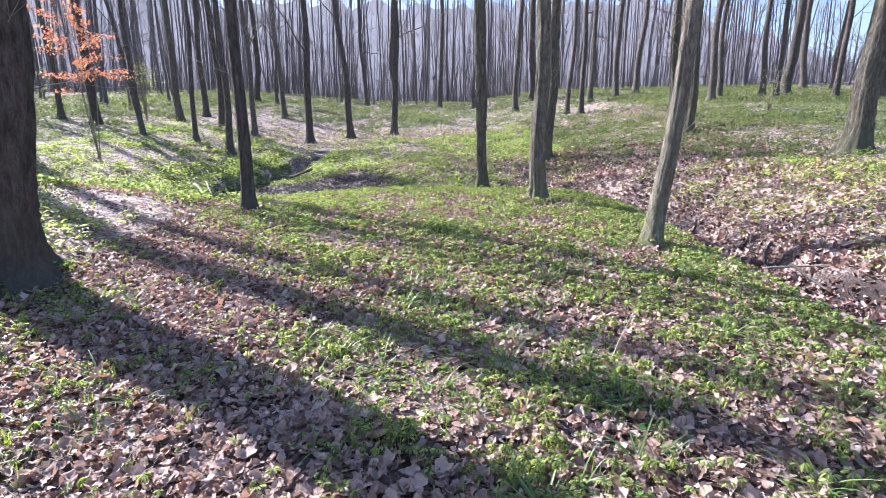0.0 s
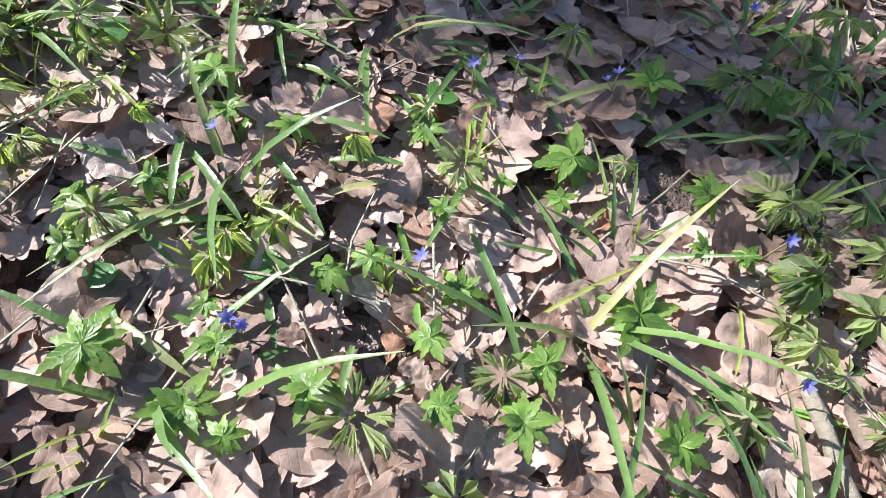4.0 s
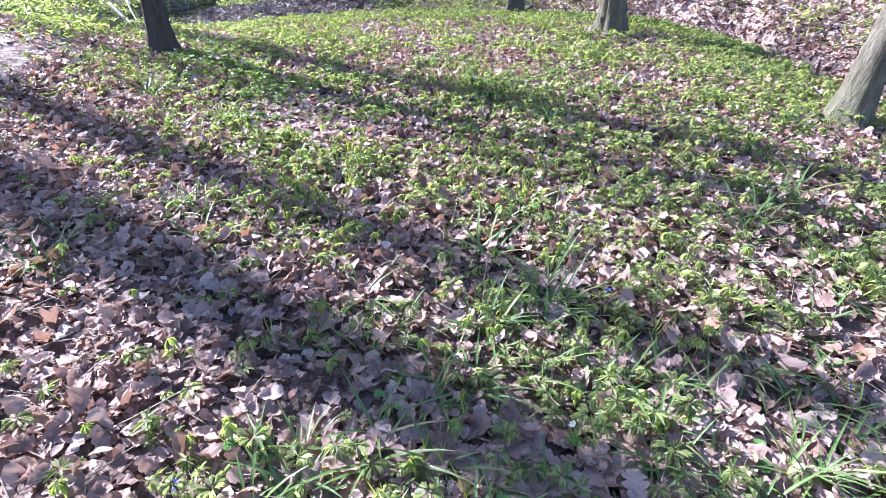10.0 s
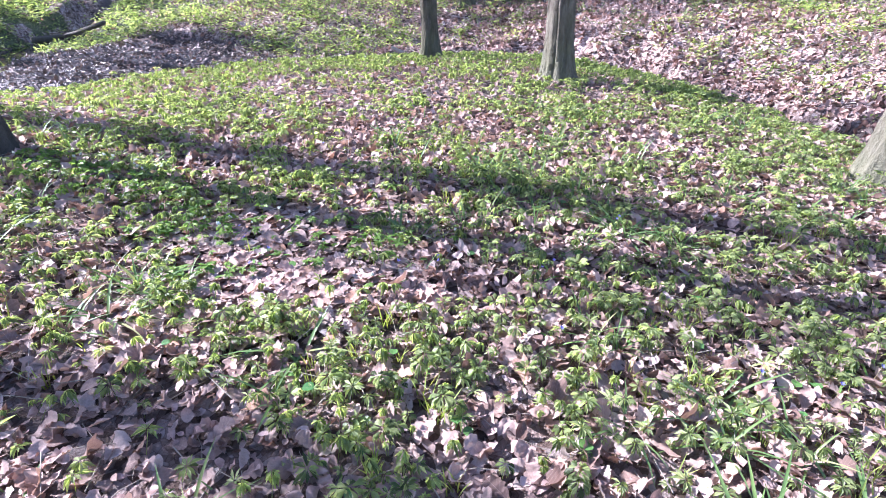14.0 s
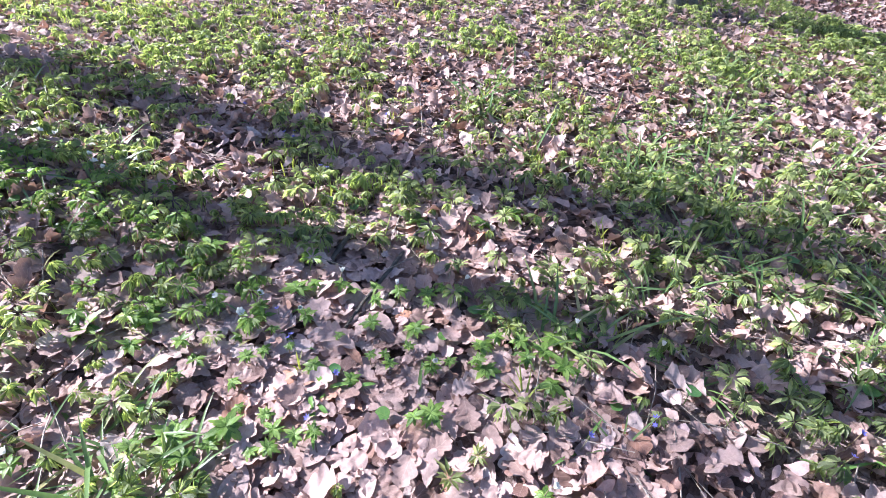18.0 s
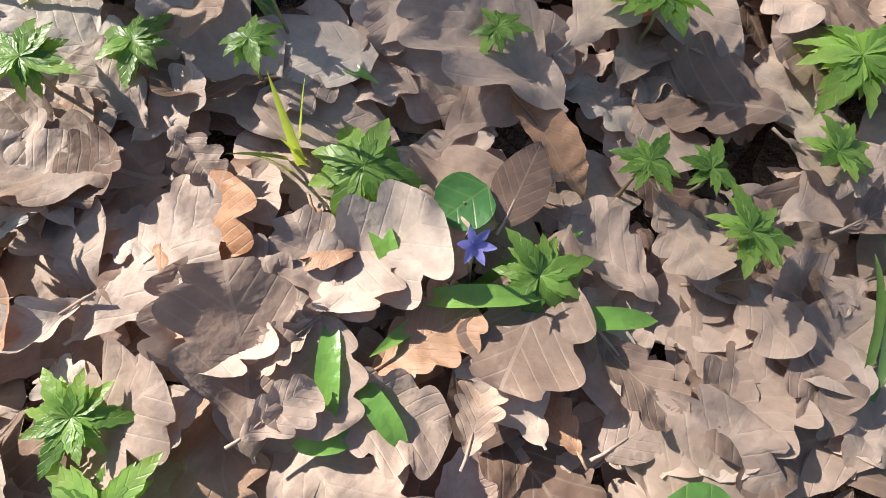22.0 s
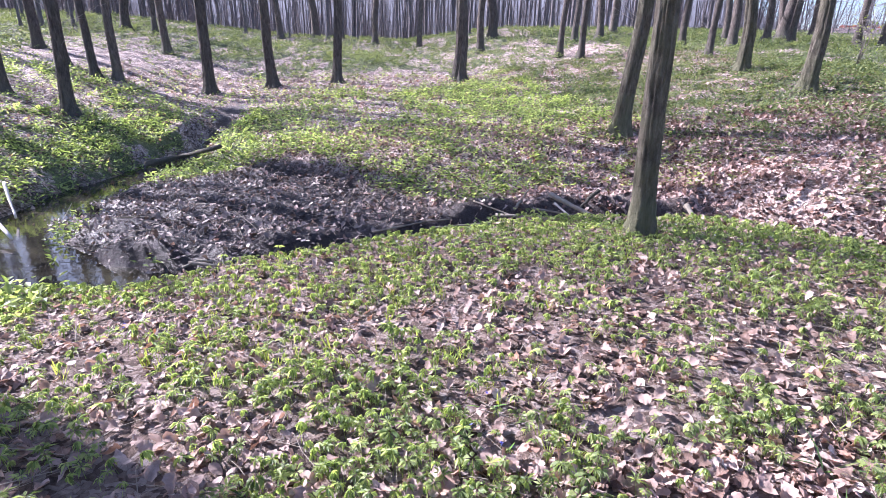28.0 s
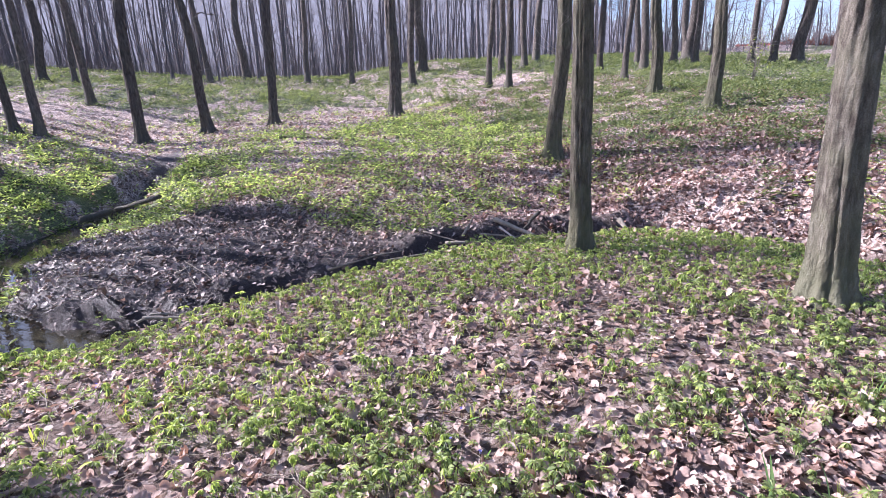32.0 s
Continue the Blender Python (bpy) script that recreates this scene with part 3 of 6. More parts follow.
# ---- ground, one sheet to the horizon ----
def graded(lo, hi, fine, grow, far):
    mid = list(np.arange(lo, hi, fine))
    up, s = hi, fine
    while up < far[1]:
        mid.append(up)
        s *= grow
        up += s
    down, s, pre = lo, fine, []
    while down > far[0]:
        s *= grow
        down -= s
        pre.append(down)
    return np.array(pre[::-1] + mid)


def build_ground():
    gx, gy = graded(-7.5, 8.5, 0.09, 1.07, (-400, 400)), graded(0.5, 21.0, 0.09, 1.07, (-300, 500))
    x, y = np.meshgrid(gx, gy)
    x, y = x.ravel(), y.ravel()
    nx, ny = len(gx), len(gy)
    rough = np.random.RandomState(17)
    i = (np.arange(ny - 1)[:, None] * nx + np.arange(nx - 1)[None]).ravel()
    t = np.concatenate([np.stack([i, i + 1, i + nx + 1], 1), np.stack([i, i + nx + 1, i + nx], 1)])
    ob = link_mesh("ground", np.stack([x, y, land(x, y) + rough.uniform(-0.75, 0.25, len(x)) * (0.03 + 0.07 * step(18.0, 34.0, y))], 1), t, GROUND)
    me = ob.data
    for key, val in (("green", greenery(x, y) * (0.12 + 0.88 * step(7.0, 16.0, np.hypot(x + 0.8, y - 7.0)))), ("mud", wet_and_shaded(x, y)),
                     ("bare", (1 - step(3.4, 4.4, np.abs(x + 0.1))) * step(1.3, 2.2, y) * (1 - step(11.5, 13.0, y)))):
        a = me.attributes.new(key, "FLOAT", "POINT")
        a.data.foreach_set("value", val.astype(np.float32))
    return tagged(ob, "woodland floor of brown oak leaf litter with fresh green herbs", "forest floor", kind="structure")


build_ground()


def build_water():
    """The slow water in the bend and up the stream, a little sunk between its banks."""
    def level(x, y):
        return -0.47 + 0.035 * np.clip(y - 15.5, 0, 8)
    gx, gy = np.arange(-7.2, -1.4, 0.12), np.arange(12.0, 21.6, 0.12)
    x, y = np.meshgrid(gx, gy)
    nx, ny = len(gx), len(gy)
    z = level(x, y)
    d, w, _ = creek_distance(x, y)
    wet = (d < w + 0.5)
    v = np.stack([x.ravel(), y.ravel(), z.ravel()], 1)
    i = (np.arange(ny - 1)[:, None] * nx + np.arange(nx - 1)[None]).ravel()
    i = i[wet.ravel()[i]]
    t = np.concatenate([np.stack([i, i + 1, i + nx + 1], 1), np.stack([i, i + nx + 1, i + nx], 1)])
    return tagged(link_mesh("water", v, t, WATER), "shallow brown still water in a muddy stream bend", "water", kind="structure")


build_water()

# ---- trees ----
def trunk_mesh(d, height, lean, seed, sides, rings, ridges=1.0, visible=7.0, crooked=1.0):
    """A tapering trunk with a root flare, fluted and a little crooked. Returns its mesh arrays and its axis."""
    rng = np.random.RandomState(seed)
    h = np.concatenate([np.linspace(-0.35, 0.9, rings // 3), np.linspace(0.9, visible, rings // 2 + 1)[1:], np.linspace(visible, height, rings // 4 + 2)[1:]])
    ph = rng.rand(8) * 6.28
    sway = (d * 0.22 + 0.02) * crooked
    hh = np.maximum(h, 0)
    ax = lean[0] * hh + sway * (np.sin(0.55 * hh + ph[0]) - math.sin(ph[0])) * np.minimum(hh / 2.0, 1.0) + 0.25 * sway * np.sin(1.7 * hh + ph[1]) * np.minimum(hh, 1)
    ay = lean[1] * hh + sway * (np.sin(0.5 * hh + ph[2]) - math.sin(ph[2])) * np.minimum(hh / 2.0, 1.0)
    r = 0.41 * d * (1 - 0.72 * np.clip(hh / height, 0, 1) ** 0.9) * (1 + 0.75 * np.exp(-np.maximum(h, -0.1) / 0.16) * 0.7 + 0.10 * np.exp(-hh / 0.6))
    th = np.arange(sides) * 2 * math.pi / sides
    flute = np.zeros((len(h), sides))
    for k in (3, 5, 8, 13, 19):
        drift = 0.35 * np.sin(0.8 * hh + ph[k % 8]) + rng.rand() * 6
        flute += (0.026 if k < 6 else 0.03) * ridges * np.cos(k * (th[None] + drift[:, None])) * (0.5 + rng.rand())
    roots = 0.28 * np.exp(-np.maximum(h, 0) / 0.14)[:, None] * np.maximum(0, np.cos(5 * th[None] + ph[4])) ** 2
    rough = rng.normal(0, 0.013 * ridges, (len(h), sides))
    rr = r[:, None] * (1 + flute + roots + rough)
    v = np.stack([ax[:, None] + rr * np.cos(th), ay[:, None] + rr * np.sin(th), np.repeat(h[:, None], sides, 1)], -1).reshape(-1, 3)
    i = np.arange(len(h) - 1)[:, None] * sides
    j = np.arange(sides)[None]
    p, q = (i + j).ravel(), (i + (j + 1) % sides).ravel()
    t = np.concatenate([np.stack([p, q, q + sides], 1), np.stack([p, q + sides, p + sides], 1)])
    return (v, t, np.zeros((len(v), 2))), np.stack([ax, ay, h], 1), r


def bough(start, way, length, r0, rng, pieces, depth, sides=4, droop=0.0):
    """A limb and, from it, smaller ones."""
    n = 5 if depth > 1 else 4
    p = [np.array(start, float)]
    w = np.array(way, float)
    for _ in range(n - 1):
        w = w + rng.normal(0, 0.16, 3) + (0, 0, 0.10 - droop)
        w /= np.linalg.norm(w)
        p.append(p[-1] + w * length / (n - 1))
    pieces.append(tube(p, np.linspace(r0, r0 * 0.3, n), sides, cap=False))
    if depth > 1:
        for _ in range(4 if depth > 2 else 5):
            k = rng.randint(1, n)
            out = w + rng.normal(0, 0.75, 3)
            bough(p[k], out / np.linalg.norm(out), length * rng.uniform(0.35, 0.6), r0 * 0.42, rng, pieces, depth - 1, 3, droop)


TREE_LABELS = {"near": "tall bare grey-brown hornbeam trunk with fluted mossy bark", "far": "slim bare forest tree with dark brown bark"}


def grow_tree(x, y, d, lean=(0.0, 0.0), height=19.0, seed=0, near=False, label="", limbs=7, material=None, low=3.4, depth=3, crooked=1.0):
    """One leafless forest tree: trunk, limbs and a crown of twigs."""
    rng = np.random.RandomState(seed + 100)
    root = new("tree")
    root.location = (x, y, float(land(x, y)))
    tagged(root, label or TREE_LABELS["near" if near else "far"], "tree", "trees of the wood")
    bark = material or (BARK if near else BARK_DARK)
    arrays, axis, rad = trunk_mesh(d, height, lean, seed, 44 if near else 11, 84 if near else 22, 1.7 if near else 0.7, crooked=crooked)
    link_mesh("trunk", *arrays[:2], bark, root, arrays[2])
    twigs = []
    for k in range(limbs):
        h = low + (height - low - 1.0) * ((k + rng.rand()) / limbs) ** 0.9
        a = rng.rand() * 6.28
        i = int(np.argmin(abs(axis[:, 2] - h)))
        f = (axis[min(i + 1, len(axis) - 1), 2] - h) / max(1e-6, axis[min(i + 1, len(axis) - 1), 2] - axis[i - 1, 2])
        at = axis[min(i + 1, len(axis) - 1)] * (1 - f) + axis[i - 1] * f
        up = rng.uniform(0.35, 1.0)
        own = []
        bough(at, (math.cos(a), math.sin(a), up), rng.uniform(2.2, 4.2) * (1.15 - 0.6 * h / height), max(0.014, rad[i] * 0.3), rng, own, depth)
        link_mesh("limb", *own[0][:2], bark, root, own[0][2])
        twigs += own[1:]
    for _ in range(9 if depth > 2 else 5):
        i = rng.randint(len(axis) // 3, 2 * len(axis) // 3)
        a = rng.rand() * 6.28
        bough(axis[i], (math.cos(a), math.sin(a), rng.uniform(0.1, 0.7)), rng.uniform(0.6, 1.6), 0.007, rng, twigs, 2, 3)
    v, t, u = merge(twigs)
    link_mesh("crown", v, t, TWIG, root, u, label="bare twiggy crown")
    return root

# ---- the trees passed, nearest first ----
grow_tree(-4.0, 5.6, 0.66, (0.24, -0.12), 22, 1, True, "thick dark oak trunk on a leafy bank in deep shade", 9, BARK_DARK, 6.5)
grow_tree(-2.85, 8.7, 0.205, (0.0, 0.02), 15, 2, True, "thin crooked dark young trunk at the pool's edge", 5, BARK_DARK, 4.5, crooked=0.4)
grow_tree(0.94, 11.95, 0.235, (-0.03, 0.02), 18, 3, True, "slim grey-brown trunk with mossy foot on the stream bank", 6, BARK_MOSS)
grow_tree(1.74, 10.0, 0.305, (-0.045, 0), 21, 4, True, "stout hornbeam trunk with fluted pale grey bark", 8)
grow_tree(2.58, 7.18, 0.24, (0.115, 0.03), 16, 5, True, "leaning hornbeam trunk, pale on its sunny side", 6)
grow_tree(9.1, 12.3, 0.56, (0.01, 0), 22, 6, True, "broad old trunk with flared roots on the far bank", 8)
grow_tree(3.28, 16.7, 0.34, (0.02, 0), 17, 7, True, "", 6, BARK_MOSS)
grow_tree(-1.95, 25.4, 0.31, (0, 0), 19, 8, True, "straight dark trunk with spreading root feet", 6, BARK_DARK)
grow_tree(-3.95, 25.5, 0.34, (-0.091, 0), 18, 9, True, "dark trunk leaning over the leafy hollow", 6, BARK_DARK)
grow_tree(-5.7, 24.8, 0.36, (-0.035, 0), 19, 10, True, "dark forked trunk at the leafy hollow", 7, BARK_DARK)
grow_tree(2.1, 25.6, 0.47, (0.021, 0), 21, 11, True, "sturdy dark trunk with wide root feet", 7, BARK_DARK)
grow_tree(-7.7, 20.6, 0.28, (0.02, 0), 17, 12, True, "dark slim trunk above the stream's undercut bank", 6, BARK_DARK)
grow_tree(-9.2, 21.2, 0.23, (-0.014, 0), 18, 13)
grow_tree(-11.4, 21.6, 0.22, (-0.063, 0), 16, 14)
grow_tree(-11, 20.9, 0.19, (-0.21, 0.05), 14, 15, label="thin forest trunk leaning far over")
grow_tree(-13.7, 22.5, 0.42, (0.014, 0), 20, 16)
grow_tree(-15.6, 23.3, 0.26, (0, 0), 18, 17)
grow_tree(-11.8, 25.6, 0.38, (-0.07, 0), 19, 18)
grow_tree(-9.8, 25.4, 0.36, (-0.014, 0), 19, 19)
grow_tree(-8.6, 24.4, 0.26, (-0.049, 0), 17, 20)
grow_tree(-8.1, 24.6, 0.28, (-0.028, 0), 18, 21)
grow_tree(-8.3, 30.2, 0.34, (-0.028, 0), 19, 22)
grow_tree(-11.7, 28.2, 0.36, (-0.021, 0), 19, 23)
grow_tree(-12.5, 38.5, 0.51, (0, 0), 21, 24)
grow_tree(-11, 38, 0.3, (0.014, 0), 19, 25)
grow_tree(-5.4, 43, 0.42, (-0.042, 0), 20, 26)
grow_tree(-3.4, 46, 0.64, (-0.007, 0), 22, 27)
grow_tree(0.3, 41.8, 0.42, (-0.007, 0), 21, 28)
grow_tree(2.8, 40.2, 0.34, (0, 0), 19, 29)
grow_tree(4.9, 33.8, 0.42, (0.007, 0), 20, 30, label="crooked dark trunk swollen at its foot")
grow_tree(7, 39.2, 0.64, (0.014, 0), 22, 31)
grow_tree(6.75, 28.3, 0.29, (0.014, 0), 19, 32)
grow_tree(7.15, 27.2, 0.31, (0.028, 0), 19, 33)
grow_tree(9, 32.1, 0.36, (0.008, 0), 20, 34)
grow_tree(11, 33.6, 0.43, (0.01, 0), 21, 35)
grow_tree(12.4, 28.8, 0.32, (0.012, 0), 19, 36)
grow_tree(10.3, 24.1, 0.27, (0.006, 0), 19, 37)
grow_tree(15.8, 30.6, 0.36, (0.01, 0), 20, 38)
grow_tree(13.7, 27.4, 0.43, (0.012, 0), 21, 39)
grow_tree(8.7, 20.5, 0.36, (0.012, 0), 20, 40, True, "", 6, BARK_MOSS)
grow_tree(7.9, 17.5, 0.34, (0.03, 0), 18, 41, True, "slim grey trunk on the green slope", 6, BARK_MOSS)
grow_tree(18.7, 31.4, 0.4, (0.01, 0), 20, 42)
grow_tree(18.1, 29.2, 0.36, (0.008, 0), 20, 43)
grow_tree(20.6, 28.3, 0.36, (0.01, 0), 19, 44)
grow_tree(21, 27.4, 0.4, (0.014, 0), 20, 45)
grow_tree(21.8, 26.8, 0.61, (0.016, 0), 22, 46)
grow_tree(19.2, 23.1, 0.36, (0.02, 0), 20, 47)
grow_tree(21.1, 33.1, 0.68, (0.012, 0), 22, 48)
grow_tree(26.4, 39.2, 0.58, (0.012, 0), 21, 49)
grow_tree(28, 38.3, 0.5, (0.012, 0), 21, 50)
grow_tree(13.6, 37.3, 0.5, (0.006, 0), 21, 51)

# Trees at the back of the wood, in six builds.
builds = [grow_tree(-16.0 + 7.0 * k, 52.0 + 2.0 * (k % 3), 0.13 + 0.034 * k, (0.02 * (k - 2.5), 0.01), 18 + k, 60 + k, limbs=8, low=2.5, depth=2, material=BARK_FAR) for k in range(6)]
fill = np.random.RandomState(11)
placed = 0
while placed < 300:
    a, r = fill.uniform(-1.15, 1.0), fill.uniform(27, 85)
    tx, ty = -1 + r * math.sin(a), 6 + r * math.cos(a)
    if ty < 44 - 0.25 * abs(tx) and tx > -14 and r < 42:
        continue
    if tx > 15 and ty < 45 and r < 48:
        continue
    if a > 0.62 and r > 34:
        continue
    if tx < -12 and 0.5 < ty + 0.70 * tx < 9.0:
        continue
    m = pose(tx, ty, float(land(tx, ty)), 0, 0, fill.uniform(0, 360))
    copy_thing(builds[fill.randint(6)], m)
    placed += 1
# Trees beside and behind the path, four of which throw their shade across it.
grow_tree(-13.93, 14.03, 0.70, (0.0, 0.0), 24, 53, low=13.0, crooked=0.15)
grow_tree(-16.4, 16.6, 0.5, (0.0, 0.0), 22, 54, low=13.0, crooked=0.15)
grow_tree(-18.0, 18.97, 0.30, (0.0, 0.0), 20, 55, low=15.5, crooked=0.15)
grow_tree(-13.9, 17.17, 0.60, (0.0, 0.0), 22, 52, low=12.5, crooked=0.15)
for tx, ty in ((-21.0, 8.0), (-27.0, 3.0), (-8.5, -3.0), (3.5, -6.5), (-3.0, -8.0), (9.0, -2.0), (13.0, 5.0), (-15.0, -4.0), (16.0, 14.0)):
    copy_thing(builds[fill.randint(3)], pose(tx, ty, float(land(tx, ty)), 0, 0, fill.uniform(0, 360)))


def far_woods():
    """The thicket of stems and twigs that closes the view."""
    rng = np.random.RandomState(21)
    pieces = []
    for _ in range(1800):
        a, r = rng.uniform(-1.3, 1.15), rng.uniform(48, 130)
        x, y = -1 + r * math.sin(a), 6 + r * math.cos(a)
        z, h = float(land(x, y)), rng.uniform(5, 19) if a < 0.7 else rng.uniform(2.5, 8)
        thick = rng.uniform(0.03, 0.10)
        lx, ly = rng.normal(0, 0.075, 2) * h
        pts = [(x, y, z - 0.2), (x + lx * 0.4, y + ly * 0.4, z + h * 0.45), (x + lx, y + ly, z + h)]
        pieces.append(tube(pts, (thick, thick * 0.75, thick * 0.25), 4, False))
        for _ in range(11):
            f = rng.uniform(0.1, 0.95)
            s = np.array([x + lx * f, y + ly * f, z + h * f])
            w = rng.normal(0, 1, 3) + (0, 0, 0.7)
            w *= rng.uniform(0.8, 2.4) / np.linalg.norm(w)
            pieces.append(tube([s, s + w * 0.55, s + w + (0, 0, 0.2)], (0.026, 0.018, 0.009), 3, False))
    for _ in range(4500):
        a, r = rng.uniform(-1.3, 1.15), rng.uniform(46, 80)
        x, y = -1 + r * math.sin(a), 6 + r * math.cos(a)
        z = float(land(x, y))
        w = rng.normal(0, 0.4, 3) + (0, 0, 1)
        w *= rng.uniform(1.5, 4.5) / np.linalg.norm(w)
        s = np.array([x, y, z - 0.1])
        pieces.append(tube([s, s + w * 0.5 + rng.normal(0, 0.1, 3), s + w], (0.025, 0.016, 0.006), 3, False))
    v, t, u = merge(pieces)
    return tagged(link_mesh("far_woods", v, t, TWIG_FAR, uv=u), "grey-brown thicket of distant bare stems and twigs, haze in their colour", "woodland", kind="stuff")


far_woods()

# ---- leaf litter ----
rng = np.random.RandomState(5)
OAK = [oak_leaf(k, 13) for k in range(14)] + [plain_leaf(k, 7) for k in range(2)]
OAK_MID = [oak_leaf(k + 20, 10) for k in range(10)] + [plain_leaf(k, 6) for k in range(2)]
OAK_FINE = [oak_leaf(k, 33) for k in range(14)] + [plain_leaf(k, 13) for k in range(3)]
OAK_FAR = [oak_leaf(k + 40, 6, 0.12) for k in range(6)]
OAK_BITS = [(v * (1, 1, 0.4), t, u) for v, t, u in (oak_leaf(k + 60, 13) for k in range(6))]
OAK = [(v * (1, 1, 1.0), t, u) for v, t, u in OAK]
OAK_MID = [(v * (1, 1, 0.8), t, u) for v, t, u in OAK_MID]
OAK_FINE = [(v * (1, 1, 0.48), t, u) for v, t, u in OAK_FINE]
LOOKS = ((-0.2, 3.95), (-1.33, 7.2))


def lay_leaves(name, label, x, y, templates, low, high, material, tilt, raised=0.02):
    z = land(x, y) + rng.rand(len(x)) ** 1.5 * raised + 0.004
    v, t, u = scatter(templates, x, y, z, rng.uniform(low, high, len(x)), rng, tilt)
    return tagged(link_mesh(name, v, t, material, uv=u), label, "leaf litter", kind="stuff")


def dry_spots(x, y):
    return 1 - 0.92 * wet_and_shaded(x, y)


def open_floor(x, y):
    near = np.minimum(np.hypot(x - LOOKS[0][0], y - LOOKS[0][1]), np.hypot(x - LOOKS[1][0], y - LOOKS[1][1])) < 0.62
    return dry_spots(x, y) * (1 - 0.4 * greenery(x, y)) * (1 - near)


x, y = spread(36000, -3.7, 3.6, 1.6, 9.2, rng, open_floor)
strip_near = line_distance(x, y, ((-0.1, 1.5), (-0.2, 3.9), (-1.1, 4.3), (-1.4, 7.3), (-1.8, 8.0))) < 1.4
lay_leaves("leaf_litter", "dry curled tan and brown oak leaves on the ground", x[strip_near], y[strip_near], OAK, 0.32, 0.9, DRY, 0.28, 0.03)
lay_leaves("leaf_litter", "dry crumpled oak leaves among the herbs", x[~strip_near], y[~strip_near], OAK_MID, 0.32, 0.9, DRY, 0.28, 0.03)
x, y = spread(22000, -3.7, 3.6, 1.6, 9.2, rng, open_floor)
lay_leaves("leaf_litter", "broken scraps of brown leaves between whole ones", x, y, OAK_FAR, 0.18, 0.42, DAMP, 0.45, 0.035)
for lx, ly in LOOKS:
    x, y = spread(1500, lx - 0.66, lx + 0.66, ly - 0.6, ly + 0.66, rng)
    lay_leaves("leaf_litter", "thick bed of dry oak leaves about the squills", x, y, OAK_FINE, 0.5, 1.1, DRY, 0.11, 0.022)
    x, y = spread(900, lx - 0.66, lx + 0.66, ly - 0.6, ly + 0.66, rng)
    lay_leaves("leaf_litter", "crumbled brown leaf scraps beneath whole leaves", x, y, OAK_BITS, 0.25, 0.6, DAMP, 0.12, 0.006)
x, y = spread(14000, -6.5, 3.6, 9.2, 13.0, rng, open_floor)
lay_leaves("leaf_litter", "dry tan oak leaves over the mound by the stream", x, y, OAK_MID, 0.28, 0.76, DRY, 0.34, 0.035)
x, y = spread(22000, -9.0, 11.0, 3.0, 27.0, rng, lambda x, y: dry_spots(x, y) * ((y > 13) | (x < -3.7) | (x > 3.6)))
lay_leaves("leaf_litter", "dry oak leaves across the wood's floor", x, y, OAK_FAR, 0.4, 0.8, DRY, 0.4, 0.03)
x, y = spread(12500, -6.8, 2.6, 12.2, 17.8, rng, lambda x, y: 0.9 * wet_and_shaded(x, y))
lay_leaves("wet_leaves", "dark sodden leaves pressed into wet mud", x, y, OAK_MID, 0.3, 0.85, WET, 0.42, 0.05)
x, y = spread(26000, 0.6, 6.8, 1.0, 15.6, rng, lambda x, y: np.exp(-(np.maximum(creek_distance(x, y)[0] - 0.3, 0) / 0.55) ** 2))
lay_leaves("wet_leaves", "brown damp leaves along the stream bed", x, y, OAK_FAR, 0.4, 0.85, DAMP, 0.45, 0.05)

x, y = spread(16000, 3.0, 8.5, 2.0, 17.0, rng, lambda x, y: dry_spots(x, y) * (1 - 0.6 * greenery(x, y)))
lay_leaves("leaf_litter", "reddish brown dead leaves on the bank across the stream", x, y, OAK_FAR, 0.45, 0.9, DAMP, 0.5, 0.05)

x, y = spread(12000, -3.5, 4.5, 13.2, 18.5, rng, lambda x, y: dry_spots(x, y) * step(0.2, 0.6, creek_distance(x, y)[0] - 0.4) * (1 - 0.7 * greenery(x, y)))
lay_leaves("leaf_litter", "brown dead leaves on the bank behind the mud", x, y, OAK_FAR, 0.4, 0.8, DAMP, 0.4, 0.03)


def litter_twig(seed):
    rng_ = np.random.RandomState(seed)
    n = rng_.uniform(0.05, 0.16)
    return tube([(0, -n, 0), (rng_.normal(0, 0.012), 0, rng_.uniform(0, 0.02)), (0, n, 0.004)], (0.0018, 0.0016, 0.001), 3, False)


x, y = spread(3600, -3.8, 3.6, 1.6, 13.0, rng, lambda x, y: dry_spots(x, y) * (np.hypot(x + 1.33, y - 7.2) > 0.42))
z = land(x, y) + 0.025
v, t, u = scatter([litter_twig(k) for k in range(9)], x, y, z, rng.uniform(0.5, 1.3, len(x)), rng, 0.12)
tagged(link_mesh("litter_twigs", v, t, DEADWOOD, uv=u), "thin dead twigs and stalks strewn over the leaves", "twigs", kind="stuff")
x, y = spread(1100, -6.5, 5.6, 3.0, 17.0, rng, wet_and_shaded)
v, t, u = scatter([litter_twig(k) for k in range(9)], x, y, land(x, y) + 0.03, rng.uniform(1.0, 3.2, len(x)), rng, 0.2)
tagged(link_mesh("litter_twigs", v, t, DEADWOOD, uv=u), "driftwood twigs caught in the stream's mud", "twigs", kind="stuff")

